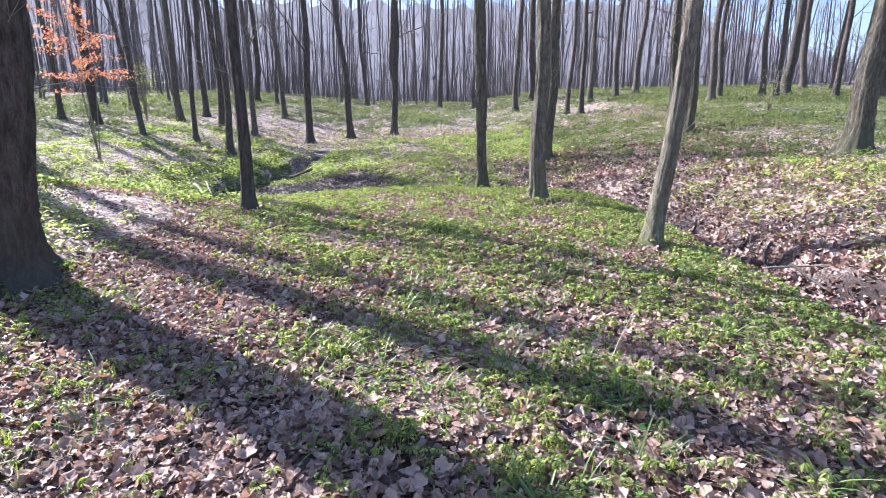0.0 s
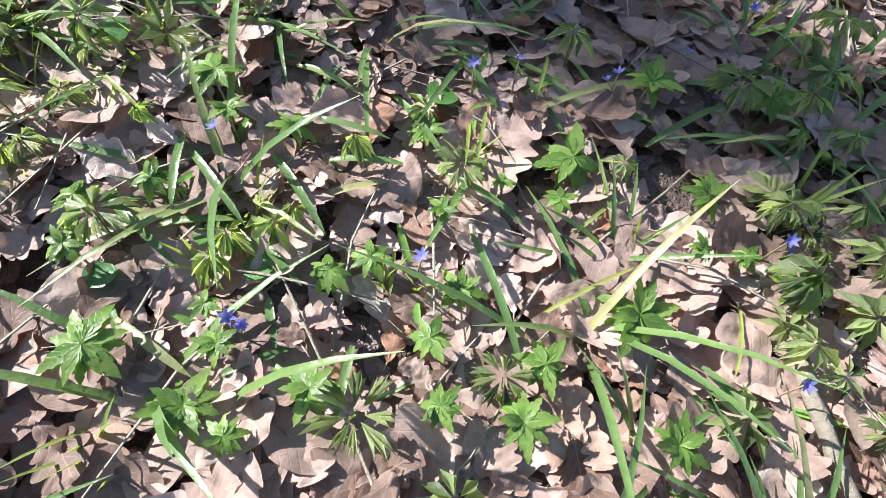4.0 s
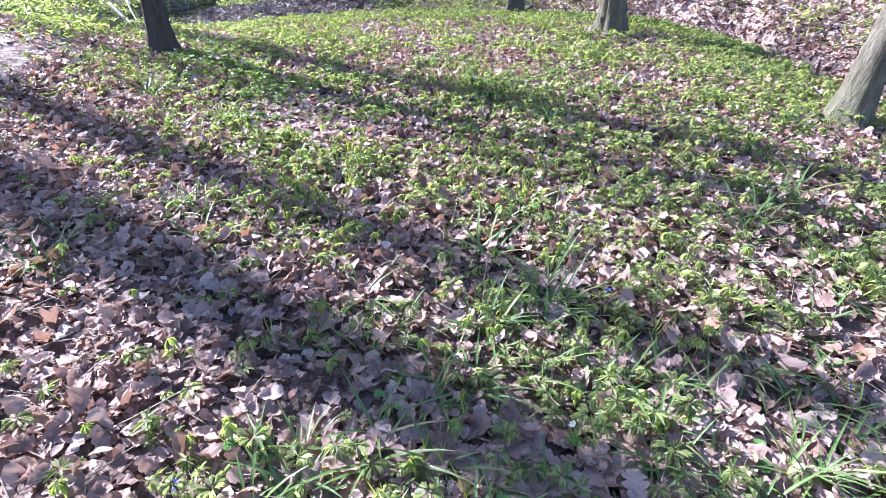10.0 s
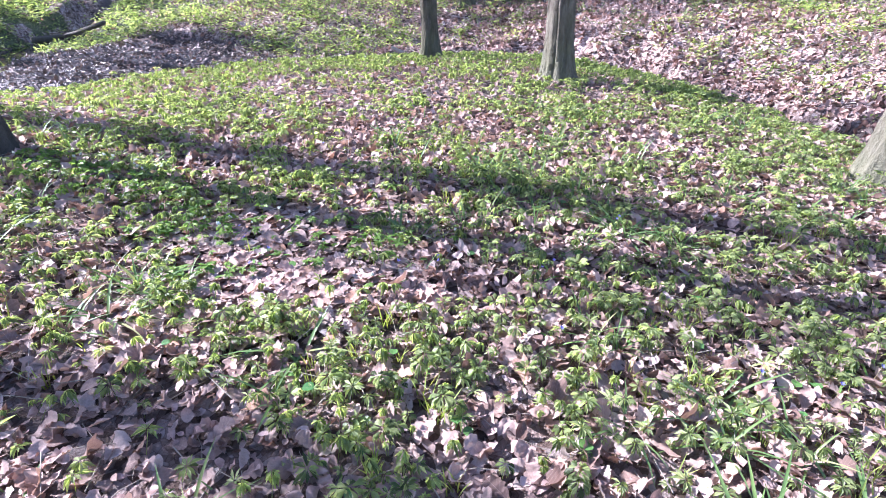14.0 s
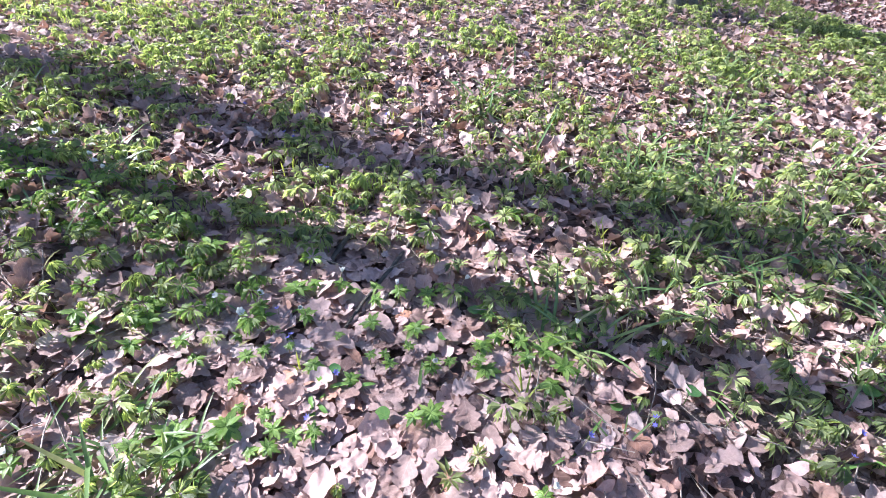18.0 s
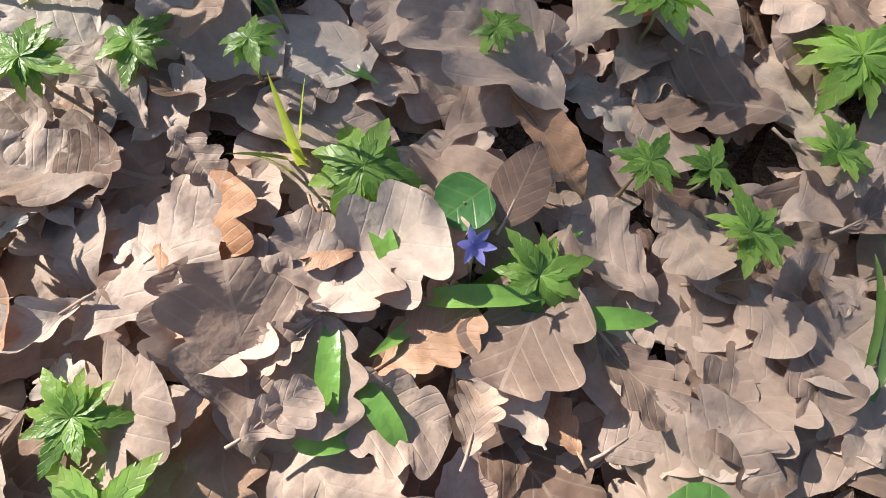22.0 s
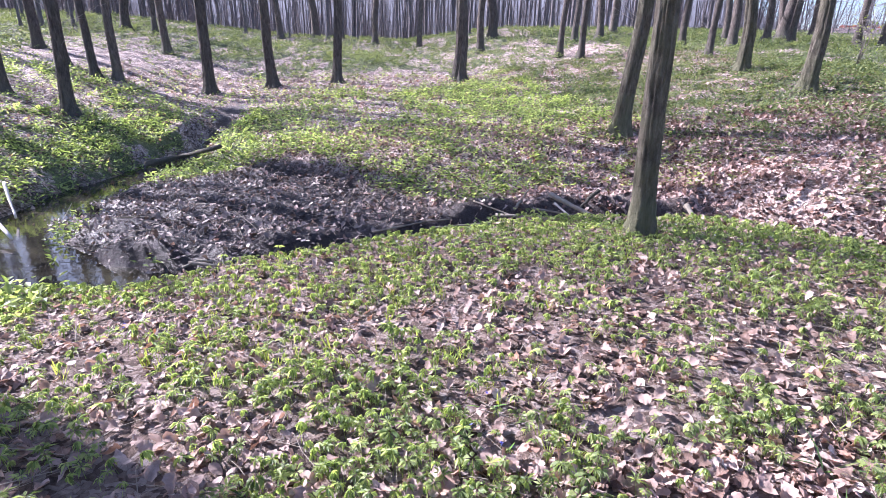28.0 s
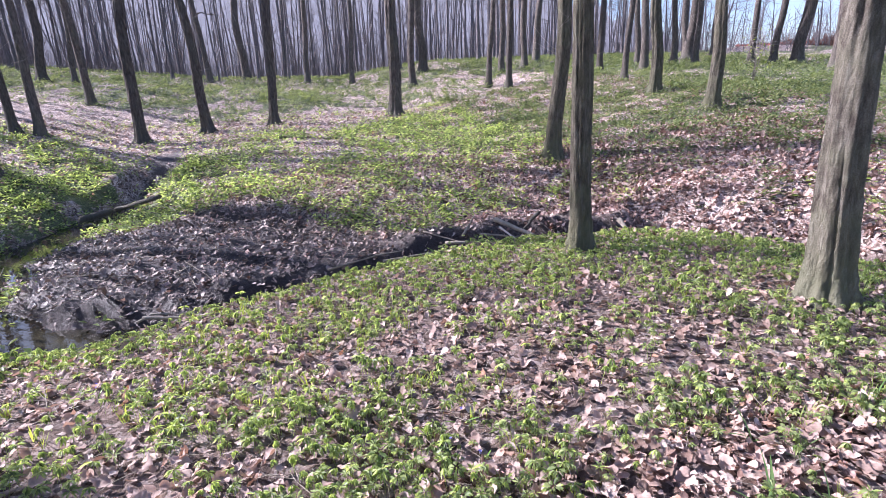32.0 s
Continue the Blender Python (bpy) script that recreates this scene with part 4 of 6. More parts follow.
# ---- herbs ----
def leaflet(size, tips, spread_deg, droop):
    """A toothed finger-cut leaflet along +y, fanned from its foot."""
    v, uv = [(0, 0, 0)], [(0, 0.5)]
    n = 2 * tips - 1
    for i in range(n):
        a = radians(spread_deg) * (i / (n - 1) - 0.5) * 2
        mid = 1 - abs(i / (n - 1) - 0.5) * 0.55
        r = size * mid * (1.0 if i % 2 == 0 else 0.66)
        v.append((r * math.sin(a), r * math.cos(a), 0.16 * size * (1 if i % 2 else -0.3) - droop * r * r / size))
        uv.append((r / size, 0.5 + math.sin(a)))
    t = [(0, i + 1, i) for i in range(1, n)]
    return np.array(v), np.array(t), np.array(uv)


def anemone(seed, tips=4, height=0.085):
    rng_ = np.random.RandomState(seed)
    h = height * rng_.uniform(0.75, 1.25)
    bendx, bendy = rng_.normal(0, 0.012, 2)
    top = np.array([bendx, bendy, h])
    out = [tube([(0, 0, -0.01), (bendx * 0.4, bendy * 0.4, h * 0.55), top], (0.0014, 0.0012, 0.001), 3, False)]
    droop = rng_.uniform(0.1, 0.9)
    for k in range(3):
        a0 = k * 2.094 + rng_.normal(0, 0.15)
        for da, s in ((-0.78, 0.82), (0.0, 1.0), (0.78, 0.82)):
            v, t, u = leaflet(0.042 * s * rng_.uniform(0.85, 1.15), tips, 19, droop * 0.5)
            v = tilt_x(v, rng_.uniform(0.05, 0.5) - droop * 0.9)
            out.append((turn_z(v + (0, 0.007, 0), a0 + da) + top, t, u))
    return merge(out)


def tuft(seed, blades, height, width, lean):
    rng_ = np.random.RandomState(seed)
    out = []
    for _ in range(blades):
        n = 5
        h = height * rng_.uniform(0.6, 1.15)
        w = [width * f for f in (0.7, 1.0, 0.95, 0.65, 0.05)]
        v, t, u = strip(h, w, rng_.uniform(0.05, 0.5) + lean * 0.7, 0.35)
        v = tilt_x(v, 1.5 - rng_.uniform(0.0, 0.35) - lean * rng_.uniform(0.3, 1.0))
        v = turn_z(v, rng_.rand() * 6.28) + (*rng_.normal(0, 0.012, 2), -0.008)
        out.append((v, t, u))
    return merge(out)


def round_leaf(seed):
    rng_ = np.random.RandomState(seed)
    n = 9
    w = [0.016 * math.sqrt(max(0.0, 1 - (2 * i / (n - 1) - 1) ** 2)) + 0.001 for i in range(n)]
    v, t, u = strip(0.032, w, 0.2, 0.25, 0.001, seed)
    v = tilt_x(v, rng_.uniform(-0.3, 0.4)) + (0, 0, 0.035)
    return merge([(v, t, u), tube([(0, 0, 0), (0, 0.001, 0.035)], (0.001, 0.001), 3, False)])


def plant(name, label, category, templates, x, y, low, high, material, tilt=0.12):
    z = land(x, y)
    v, t, u = scatter(templates, x, y, z, rng.uniform(low, high, len(x)), rng, tilt)
    return tagged(link_mesh(name, v, t, material, uv=u), label, category, kind="stuff")


def herb_room(x, y):
    """Herbs, but few where the litter lies open about the squills."""
    return greenery(x, y) * (1 - 0.95 * (np.hypot(x + 1.3, y - 7.22) < 0.42)) * (1 - 0.8 * (np.hypot(x + 0.2, y - 3.95) < 0.4))


ANEMONES = [anemone(k, 4) for k in range(8)]
SPEARS = [tuft(k, 7, 0.13, 0.0035, 0.05) for k in range(5)]
BLADES = [tuft(k + 9, 9, 0.22, 0.0042, 0.75) for k in range(5)]
ROUNDS = [round_leaf(k) for k in range(4)]

def lance(size, width, droop):
    """One narrow creased leaflet of a finger-cut leaf."""
    v = np.array([(0, 0, 0), (-width, 0.5 * size, 0.22 * width), (0, size, -droop * size), (width, 0.5 * size, 0.22 * width)])
    return v, np.array([(0, 2, 1), (0, 3, 2)]), np.array([(0, 0), (0.5, -0.8), (1, 0), (0.5, 0.8)])


def low_plant(seed):
    """A small plant seen among hundreds: three finger-cut leaves that droop from a bent stem."""
    rng_ = np.random.RandomState(seed)
    h = 0.08 * rng_.uniform(0.6, 1.3)
    top = np.array([*rng_.normal(0, 0.012, 2), h])
    out = [tube([(0, 0, -0.01), top], (0.0013, 0.001), 3, False)]
    sag = rng_.uniform(-0.9, 0.35)
    for k in range(3):
        for f, s in ((-1.1, 0.75), (-0.4, 1.0), (0.35, 1.05), (1.05, 0.75)):
            v, t, u = lance(0.042 * s * rng_.uniform(0.75, 1.2), 0.0058, rng_.uniform(0.1, 0.5))
            out.append((turn_z(tilt_x(v, sag + rng_.uniform(-0.35, 0.35)) + (0, 0.004, 0), k * 2.094 + f * 0.6 + rng_.normal(0, 0.1)) + top, t, u))
    return merge(out)


def low_clump(seed):
    """A handful of leaflets that stands for a clump far from the path."""
    rng_ = np.random.RandomState(seed)
    out = []
    for k in range(9):
        v, t, u = lance(0.08 * rng_.uniform(0.7, 1.3), 0.019, 0.2)
        out.append((turn_z(tilt_x(v, rng_.uniform(-0.5, 0.9)), rng_.rand() * 6.28) + (*rng_.normal(0, 0.07, 2), rng_.uniform(0.015, 0.10)), t, u))
    return merge(out)


LOW = [low_plant(k) for k in range(9)]
CLUMPS = [low_clump(k) for k in range(8)]
x, y = spread(6500, -3.8, 3.6, 1.6, 9.5, rng, herb_room)
plant("anemone_plants", "fresh green finger-cut wood anemone leaves", "wildflower", ANEMONES, x, y, 0.6, 1.2, GREEN)
x, y = spread(31000, -3.8, 3.8, 1.6, 9.5, rng, lambda x, y: herb_room(x, y) * (0.35 + 0.65 * (vnoise(x, y, 0.17, 41) > 0.45)))
plant("anemone_plants", "close carpet of small fresh green anemone leaves", "wildflower", LOW, x, y, 0.45, 1.0, GREEN, 0.2)
x, y = spread(19000, -7.5, 4.4, 9.0, 13.2, rng, greenery)
plant("anemone_plants", "bright green anemone leaves along the stream's mound", "wildflower", LOW, x, y, 0.5, 1.05, GREEN, 0.2)
x, y = spread(38000, -12.0, 13.0, 4.0, 27.0, rng, lambda x, y: greenery(x, y) * ((y > 13) | (x < -3.8) | (x > 3.6)))
# Slope herbs take the darker HERB green in place of shade there.
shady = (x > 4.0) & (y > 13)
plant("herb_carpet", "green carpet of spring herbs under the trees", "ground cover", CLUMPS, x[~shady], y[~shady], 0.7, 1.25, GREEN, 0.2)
plant("herb_carpet", "herbs on the slope above the stream, shade put into their green", "ground cover", CLUMPS, x[shady], y[shady], 0.7, 1.25, HERB, 0.2)
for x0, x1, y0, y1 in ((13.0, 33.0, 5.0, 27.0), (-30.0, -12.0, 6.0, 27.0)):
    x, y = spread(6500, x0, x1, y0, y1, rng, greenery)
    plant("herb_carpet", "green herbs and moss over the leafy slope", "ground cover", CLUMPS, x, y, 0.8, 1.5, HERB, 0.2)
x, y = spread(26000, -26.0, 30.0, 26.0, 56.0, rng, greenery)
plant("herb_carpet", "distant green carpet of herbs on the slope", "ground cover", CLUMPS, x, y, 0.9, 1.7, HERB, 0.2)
x, y = spread(5200, -3.6, 3.4, 1.8, 12.8, rng, lambda x, y: herb_room(x, y) * (vnoise(x, y, 0.7, 21) > 0.42))
plant("spear_tufts", "upright yellow-green leaf spears in small tufts", "wildflower", SPEARS, x, y, 0.45, 0.9, SPEAR)
x, y = spread(2400, -3.0, 3.2, 1.8, 9.0, rng, lambda x, y: herb_room(x, y) * (vnoise(x, y, 0.6, 31) > 0.55))
plant("grass_tussocks", "dark green arching grass blades among leaves", "grass", BLADES, x, y, 0.6, 1.3, BLADE)
x, y = spread(80, -0.9, 1.2, 3.5, 5.2, rng)
plant("grass_tussocks", "dark green arching grass blades about the squills", "grass", BLADES, x, y, 0.6, 1.15, BLADE)
x, y = spread(700, -3.0, 3.0, 1.8, 9.0, rng, herb_room)
plant("round_leaves", "small round glossy green leaves near the ground", "wildflower", ROUNDS, x, y, 0.7, 1.3, ROUND)

shade = np.random.RandomState(61)
f = shade.rand(90)
x, y = -2.6 + 1.1 * f + shade.normal(0, 0.12, 90), 8.42 - 0.95 * f + shade.normal(0, 0.11, 90)
plant("anemone_plants", "deep green anemone leaves in the young trunk's shade", "wildflower", ANEMONES, x, y, 0.6, 1.1, FRESH)

# ---- single plants, leaves and sticks by the path ----
STRAP = leaf_mat("squill_strap_leaf", ((0.0, (0.10, 0.26, 0.05)), (1.0, (0.17, 0.34, 0.06))), 0.3, 0.35, (1.4, 1.5, 0.6), 0.0, spec=0.6)
RUST = leaf_mat("rust_leaf", ((0.0, (0.36, 0.18, 0.10)), (0.5, (0.47, 0.27, 0.17)), (1.0, (0.30, 0.17, 0.11))), 0.55, 0.14, (1.0, 0.8, 0.55), 11.0)
STALK = leaf_mat("plant_stalk", ((0.0, (0.17, 0.20, 0.06)), (1.0, (0.26, 0.20, 0.09))), 0.5, 0.2, (1.2, 1.2, 0.8), 0.0)


def floor_z(x, y):
    return float(land(np.array([x]), np.array([y]))[0])


def hero_leaf(x, y, heading, length, seed, kind):
    v, t, u = oak_leaf(seed + 300, 33, 1.0) if kind == "oak" else plain_leaf(seed + 300, 19, 1.0)
    if kind == "ribbed":
        v = v * (0.62, 1.0, 1.0)
    length = min(max(length, 0.04), 0.12)
    ob = new("fallen_leaf")
    hue = RUST if seed % 4 == 0 or kind == "ribbed" else DRY
    v = v * (1, 1, 0.55)
    link_mesh("blade", v * length, t, hue, ob, u)
    foot = v[1] * length
    link_mesh("stalk", *tube([foot + (0, 0.3 * length, 0), foot, foot - (0.02 * length, 0.13 * length, -0.01 * length)], (0.0006, 0.0009, 0.001), 5)[:2], hue, ob)
    ob.matrix_basis = pose(x, y, floor_z(x, y) + 0.022 + 0.004 * (seed % 4), 6 * math.sin(seed), 6 * math.cos(seed * 1.7), heading)
    return tagged(ob, {"oak": "dry lobed tan oak leaf lying on leaf litter", "ribbed": "dry ribbed brown hornbeam leaf on leaf litter", "plain": "dry oval brown leaf lying on leaf litter"}[kind],
                  "leaf", "fallen leaves")


def anemone_leaf(size, rng_, droop):
    """Three wedge-shaped leaflets, each cut into lobes with a few coarse teeth."""
    out = []
    for da, s in ((-0.8, 0.8), (0.0, 1.0), (0.8, 0.8)):
        hang, lift = 0.3 + droop + rng_.uniform(-0.3, 0.5), rng_.uniform(-0.15, 0.5)
        for db, f in ((-0.3, 0.72), (0.0, 1.0), (0.3, 0.72)):
            k = size * s * f
            w = [k * g for g in (0.015, 0.035, 0.075, 0.13, 0.18, 0.15, 0.165, 0.10, 0.105, 0.05, 0.005)]
            v, t, u = strip(k, w, hang, 0.22, size * 0.008, rng_.randint(1000))
            v[:, 0] += 0.12 * db * v[:, 1]
            out.append((turn_z(tilt_x(v, lift) + (0, 0, 0.0012 * abs(db)), da + db * 0.9), t, u))
    return merge(out)


def hero_anemone(x, y, height, radius, seed):
    rng_ = np.random.RandomState(seed)
    root = new("anemone_plant")
    root.matrix_basis = pose(x, y, floor_z(x, y), 0, 0, seed * 67)
    tagged(root, "wood anemone with fresh green finger-cut leaves, not in flower", "wildflower", "anemone plants")
    link_mesh("stem", *tube([(0, 0, -0.005), (0.003, 0, height * 0.6), (0, 0, height)], (0.0014, 0.0012, 0.001), 5)[:2], STALK, root)
    radius = min(max(radius, 0.02), 0.07)
    for k in range(3):
        v, t, u = anemone_leaf(radius, rng_, rng_.uniform(-0.1, 0.5))
        v = turn_z(tilt_x(v, rng_.uniform(-0.5, 0.35)), k * 2.094 + rng_.normal(0, 0.2)) + (0, 0, height)
        link_mesh("leaf", v, t, FRESH, root, u)
    return root


def strap_leaf(x0, y0, x1, y1, width, seed, material):
    z0 = floor_z(x0, y0)
    length = math.hypot(x1 - x0, y1 - y0)
    n = 9
    w = [width * f for f in (0.5, 0.8, 0.95, 1, 1, 0.95, 0.85, 0.6, 0.04)]
    v, t, u = strip(length * 1.06, w, 0.7, 0.4, 0.0005, seed)
    v = tilt_x(v, 0.45)
    ob = link_mesh("leaf_blade", v, t, material, uv=u)
    ob.matrix_basis = pose(x0, y0, z0 + 0.026, 0, 0, math.degrees(math.atan2(x0 - x1, y1 - y0)))
    return tagged(ob, "long green strap leaf arching over dry leaves" if material is STRAP else "long dark green grass blade lying over dry leaves", "leaf blade", "long blades")


def spear_tuft(x, y, seed):
    rng_ = np.random.RandomState(seed)
    root = new("spear_tuft")
    root.matrix_basis = pose(x, y, floor_z(x, y), 0, 0, seed * 40)
    tagged(root, "tuft of upright yellow-green pointed spring leaves", "wildflower", "spear tufts")
    for k in range(5):
        v, t, u = strip(rng_.uniform(0.045, 0.085), [0.0026 * f for f in (0.7, 1, 1, 0.8, 0.5, 0.03)], rng_.uniform(0, 0.3), 0.4)
        link_mesh("blade", turn_z(tilt_x(v, rng_.uniform(1.15, 1.5)), rng_.rand() * 6.28) + (*rng_.normal(0, 0.003, 2), 0), t, SPEAR, root, u)
    return root


def round_plant(x, y, radius, seed):
    root = new("round_leaf_plant")
    root.matrix_basis = pose(x, y, floor_z(x, y), 0, 0, seed * 71)
    tagged(root, "small round glossy green leaf on a short stalk", "wildflower", "round leaves")
    v, t, u = round_leaf(seed)
    n = 27
    f = min(max(radius, 0.008), 0.03) / 0.016
    flat = v[:n] - (0, 0.016, 0.035)
    link_mesh("leaf", flat * f + (0, 0, 0.03), t[np.all(t < n, 1)], ROUND, root, u[:n])
    link_mesh("stalk", *tube([(0, 0, -0.004), (0, 0, 0.03)], (0.001, 0.0009), 5)[:2], STALK, root)
    return root


def flower_head(root, at, petals, length, width, opening, material, name, turn=0.0, nod=0.3):
    for k in range(petals):
        w = [width * f for f in (0.25, 0.7, 1.0, 0.95, 0.6, 0.08)]
        v, t, u = strip(length, w, -0.25, 0.3)
        v = turn_z(tilt_x(v, opening), k * 2 * math.pi / petals)
        v = turn_z(tilt_x(v, -nod), turn) + at
        link_mesh(name, v, t, material, root, u)


def squill(x, y, height, seed):
    rng_ = np.random.RandomState(seed)
    root = new("squill")
    root.matrix_basis = pose(x, y, floor_z(x, y), 0, 0, seed * 53)
    tagged(root, "small violet-blue squill in bloom among dead leaves", "flower", "blue squills")
    link_mesh("stem", *tube([(0, 0, -0.005), (0.004, 0.002, height * 0.6), (0.006, 0.002, height)], (0.0013, 0.0011, 0.0009), 5)[:2], STALK, root)
    flower_head(root, np.array((0.006, 0.002, height)), 6, 0.0105, 0.0021, 0.35, BLUE, "tepal", rng_.rand() * 6, 0.5)
    if seed % 3 == 0:
        link_mesh("pedicel", *tube([(0.004, 0.002, height * 0.6), (0.012, -0.004, height * 0.78)], (0.0008, 0.0007), 4)[:2], STALK, root)
        flower_head(root, np.array((0.012, -0.004, height * 0.78)), 6, 0.0095, 0.002, 0.5, BLUE, "tepal", rng_.rand() * 6, 0.8)
    for a in (0.4, 3.3):
        v, t, u = strip(height * 1.15, [0.0042 * f for f in (0.5, 0.8, 1, 1, 0.8, 0.05)], 0.6, 0.5)
        link_mesh("leaf", turn_z(tilt_x(v, 0.75), a), t, STRAP, root, u)
    return root


def white_anemone(x, y, height, seed):
    rng_ = np.random.RandomState(seed)
    root = new("white_anemone")
    root.matrix_basis = pose(x, y, floor_z(x, y), 0, 0, seed * 47)
    tagged(root, "wood anemone with a half-closed nodding white flower", "flower", "white anemones")
    link_mesh("stem", *tube([(0, 0, -0.005), (0.002, 0, height * 0.62), (0.006, 0.002, height * 0.98), (0.012, 0.004, height)], (0.0014, 0.0012, 0.001, 0.0009), 5)[:2], STALK, root)
    for k in range(3):
        v, t, u = anemone_leaf(0.034, rng_, 0.4)
        link_mesh("leaf", turn_z(tilt_x(v, -0.1), k * 2.094) + (0.002, 0, height * 0.62), t, FRESH, root, u)
    flower_head(root, np.array((0.012, 0.004, height)), 6, 0.016, 0.0055, rng_.uniform(0.5, 1.1), WHITE, "petal", rng_.rand() * 6, 0.7)
    return root


def stick(points, radius, seed, material, name, label):
    rng_ = np.random.RandomState(seed)
    p = np.array(points, float)
    s = np.linspace(0, len(p) - 1, 3 * len(p))
    q = np.stack([np.interp(s, range(len(p)), p[:, k]) for k in range(3)], 1) + rng_.normal(0, radius * (0.35 if radius < 0.01 else 0.1), (len(s), 3))
    q[:, 2] += radius
    r = radius * np.linspace(1.15, 0.65, len(s)) * rng_.uniform(0.85, 1.15, len(s))
    base = q[0].copy()
    v, t, u = tube(q - base, r, 7)
    ob = link_mesh(name, v, t, material, uv=u)
    ob.location = base
    return tagged(ob, label or "thin dead twig on the ground", "branch" if radius > 0.01 else "twig")


hero_anemone(0.015, 3.808, 0.050, 0.051, 1000)
hero_anemone(-0.012, 4.006, 0.045, 0.055, 1001)
hero_anemone(-0.095, 3.764, 0.062, 0.035, 1002)
hero_anemone(-0.297, 3.871, 0.063, 0.031, 1003)
hero_anemone(-0.257, 3.892, 0.045, 0.031, 1004)
hero_anemone(-0.167, 3.851, 0.049, 0.033, 1005)
hero_anemone(-0.205, 3.797, 0.066, 0.030, 1006)
hero_anemone(-0.316, 3.761, 0.058, 0.036, 1007)
hero_anemone(-0.428, 3.760, 0.043, 0.042, 1008)
hero_anemone(-0.389, 3.728, 0.055, 0.025, 1009)
hero_anemone(-0.508, 3.813, 0.067, 0.046, 1010)
hero_anemone(-0.478, 3.991, 0.052, 0.031, 1011)
hero_anemone(-0.184, 4.049, 0.044, 0.030, 1012)
hero_anemone(-0.416, 4.110, 0.061, 0.042, 1013)
hero_anemone(-0.400, 4.059, 0.065, 0.027, 1014)
hero_anemone(0.139, 3.944, 0.047, 0.037, 1015)
hero_anemone(-0.038, 3.953, 0.047, 0.027, 1016)
hero_anemone(0.093, 4.083, 0.065, 0.043, 1017)
hero_anemone(-0.177, 3.936, 0.060, 0.024, 1018)
hero_anemone(-0.335, 4.055, 0.043, 0.032, 1019)
hero_anemone(-0.104, 3.973, 0.053, 0.019, 1020)
hero_anemone(0.096, 3.868, 0.067, 0.022, 1021)
hero_anemone(0.154, 3.862, 0.054, 0.023, 1022)
hero_anemone(0.271, 4.079, 0.043, 0.042, 1023)
hero_anemone(-0.201, 3.735, 0.059, 0.028, 1024)
hero_anemone(-0.128, 3.714, 0.066, 0.037, 1025)
hero_anemone(0.017, 3.680, 0.048, 0.036, 1026)
hero_anemone(0.207, 3.820, 0.046, 0.041, 1027)
hero_anemone(-0.542, 3.913, 0.064, 0.028, 1028)
hero_anemone(-0.544, 3.967, 0.061, 0.032, 1029)
hero_anemone(-0.417, 3.851, 0.044, 0.018, 1030)
hero_anemone(-0.401, 3.810, 0.051, 0.024, 1031)
strap_leaf(-0.539, 3.994, -0.445, 3.892, 0.0046, 1032, BLADE)
strap_leaf(-0.455, 4.058, -0.455, 3.955, 0.0046, 1033, BLADE)
strap_leaf(-0.451, 4.040, -0.384, 3.934, 0.0046, 1034, BLADE)
strap_leaf(-0.360, 4.031, -0.303, 3.921, 0.0046, 1035, BLADE)
strap_leaf(-0.330, 3.967, -0.227, 3.991, 0.0046, 1036, BLADE)
strap_leaf(-0.332, 4.152, -0.263, 4.102, 0.0046, 1037, BLADE)
strap_leaf(-0.337, 4.077, -0.230, 4.039, 0.0046, 1038, BLADE)
strap_leaf(-0.220, 4.117, -0.163, 3.999, 0.0046, 1039, BLADE)
strap_leaf(-0.163, 3.999, -0.086, 3.922, 0.0046, 1040, BLADE)
strap_leaf(-0.113, 4.021, -0.200, 3.896, 0.0046, 1041, BLADE)
strap_leaf(-0.143, 3.924, -0.116, 3.762, 0.0046, 1042, BLADE)
strap_leaf(-0.050, 4.077, 0.112, 4.117, 0.0046, 1043, BLADE)
strap_leaf(0.089, 4.025, 0.214, 4.081, 0.0046, 1044, BLADE)
strap_leaf(-0.361, 3.860, -0.351, 3.806, 0.0046, 1045, BLADE)
strap_leaf(-0.279, 3.806, -0.297, 3.733, 0.0046, 1046, BLADE)
strap_leaf(-0.504, 3.850, -0.427, 3.786, 0.0046, 1047, BLADE)
strap_leaf(-0.402, 3.788, -0.338, 3.806, 0.0046, 1048, BLADE)
strap_leaf(0.080, 3.754, 0.122, 3.680, 0.0046, 1049, BLADE)
strap_leaf(0.063, 3.727, 0.052, 3.687, 0.0046, 1050, BLADE)
strap_leaf(-0.091, 4.091, -0.143, 4.194, 0.0046, 1051, BLADE)
strap_leaf(-0.379, 3.934, -0.329, 3.871, 0.0046, 1052, BLADE)
strap_leaf(0.112, 4.120, 0.240, 4.072, 0.0046, 1053, BLADE)
strap_leaf(0.223, 4.042, 0.259, 3.970, 0.0046, 1054, BLADE)
strap_leaf(-0.298, 4.023, -0.209, 4.007, 0.0046, 1055, BLADE)
strap_leaf(-0.477, 3.951, -0.396, 3.950, 0.0046, 1056, BLADE)
strap_leaf(-0.532, 3.984, -0.481, 3.956, 0.0024, 1057, SPEAR)
strap_leaf(-0.445, 3.923, -0.405, 3.872, 0.0024, 1058, SPEAR)
strap_leaf(-0.126, 4.081, -0.141, 4.008, 0.0024, 1059, SPEAR)
strap_leaf(-0.103, 4.094, -0.130, 4.002, 0.0024, 1060, SPEAR)
strap_leaf(-0.023, 3.917, 0.030, 3.952, 0.0024, 1061, SPEAR)
strap_leaf(-0.092, 3.819, 0.037, 3.869, 0.0024, 1062, SPEAR)
strap_leaf(-0.008, 4.175, -0.042, 4.093, 0.0024, 1063, SPEAR)
strap_leaf(0.089, 4.114, 0.150, 4.166, 0.0024, 1064, SPEAR)
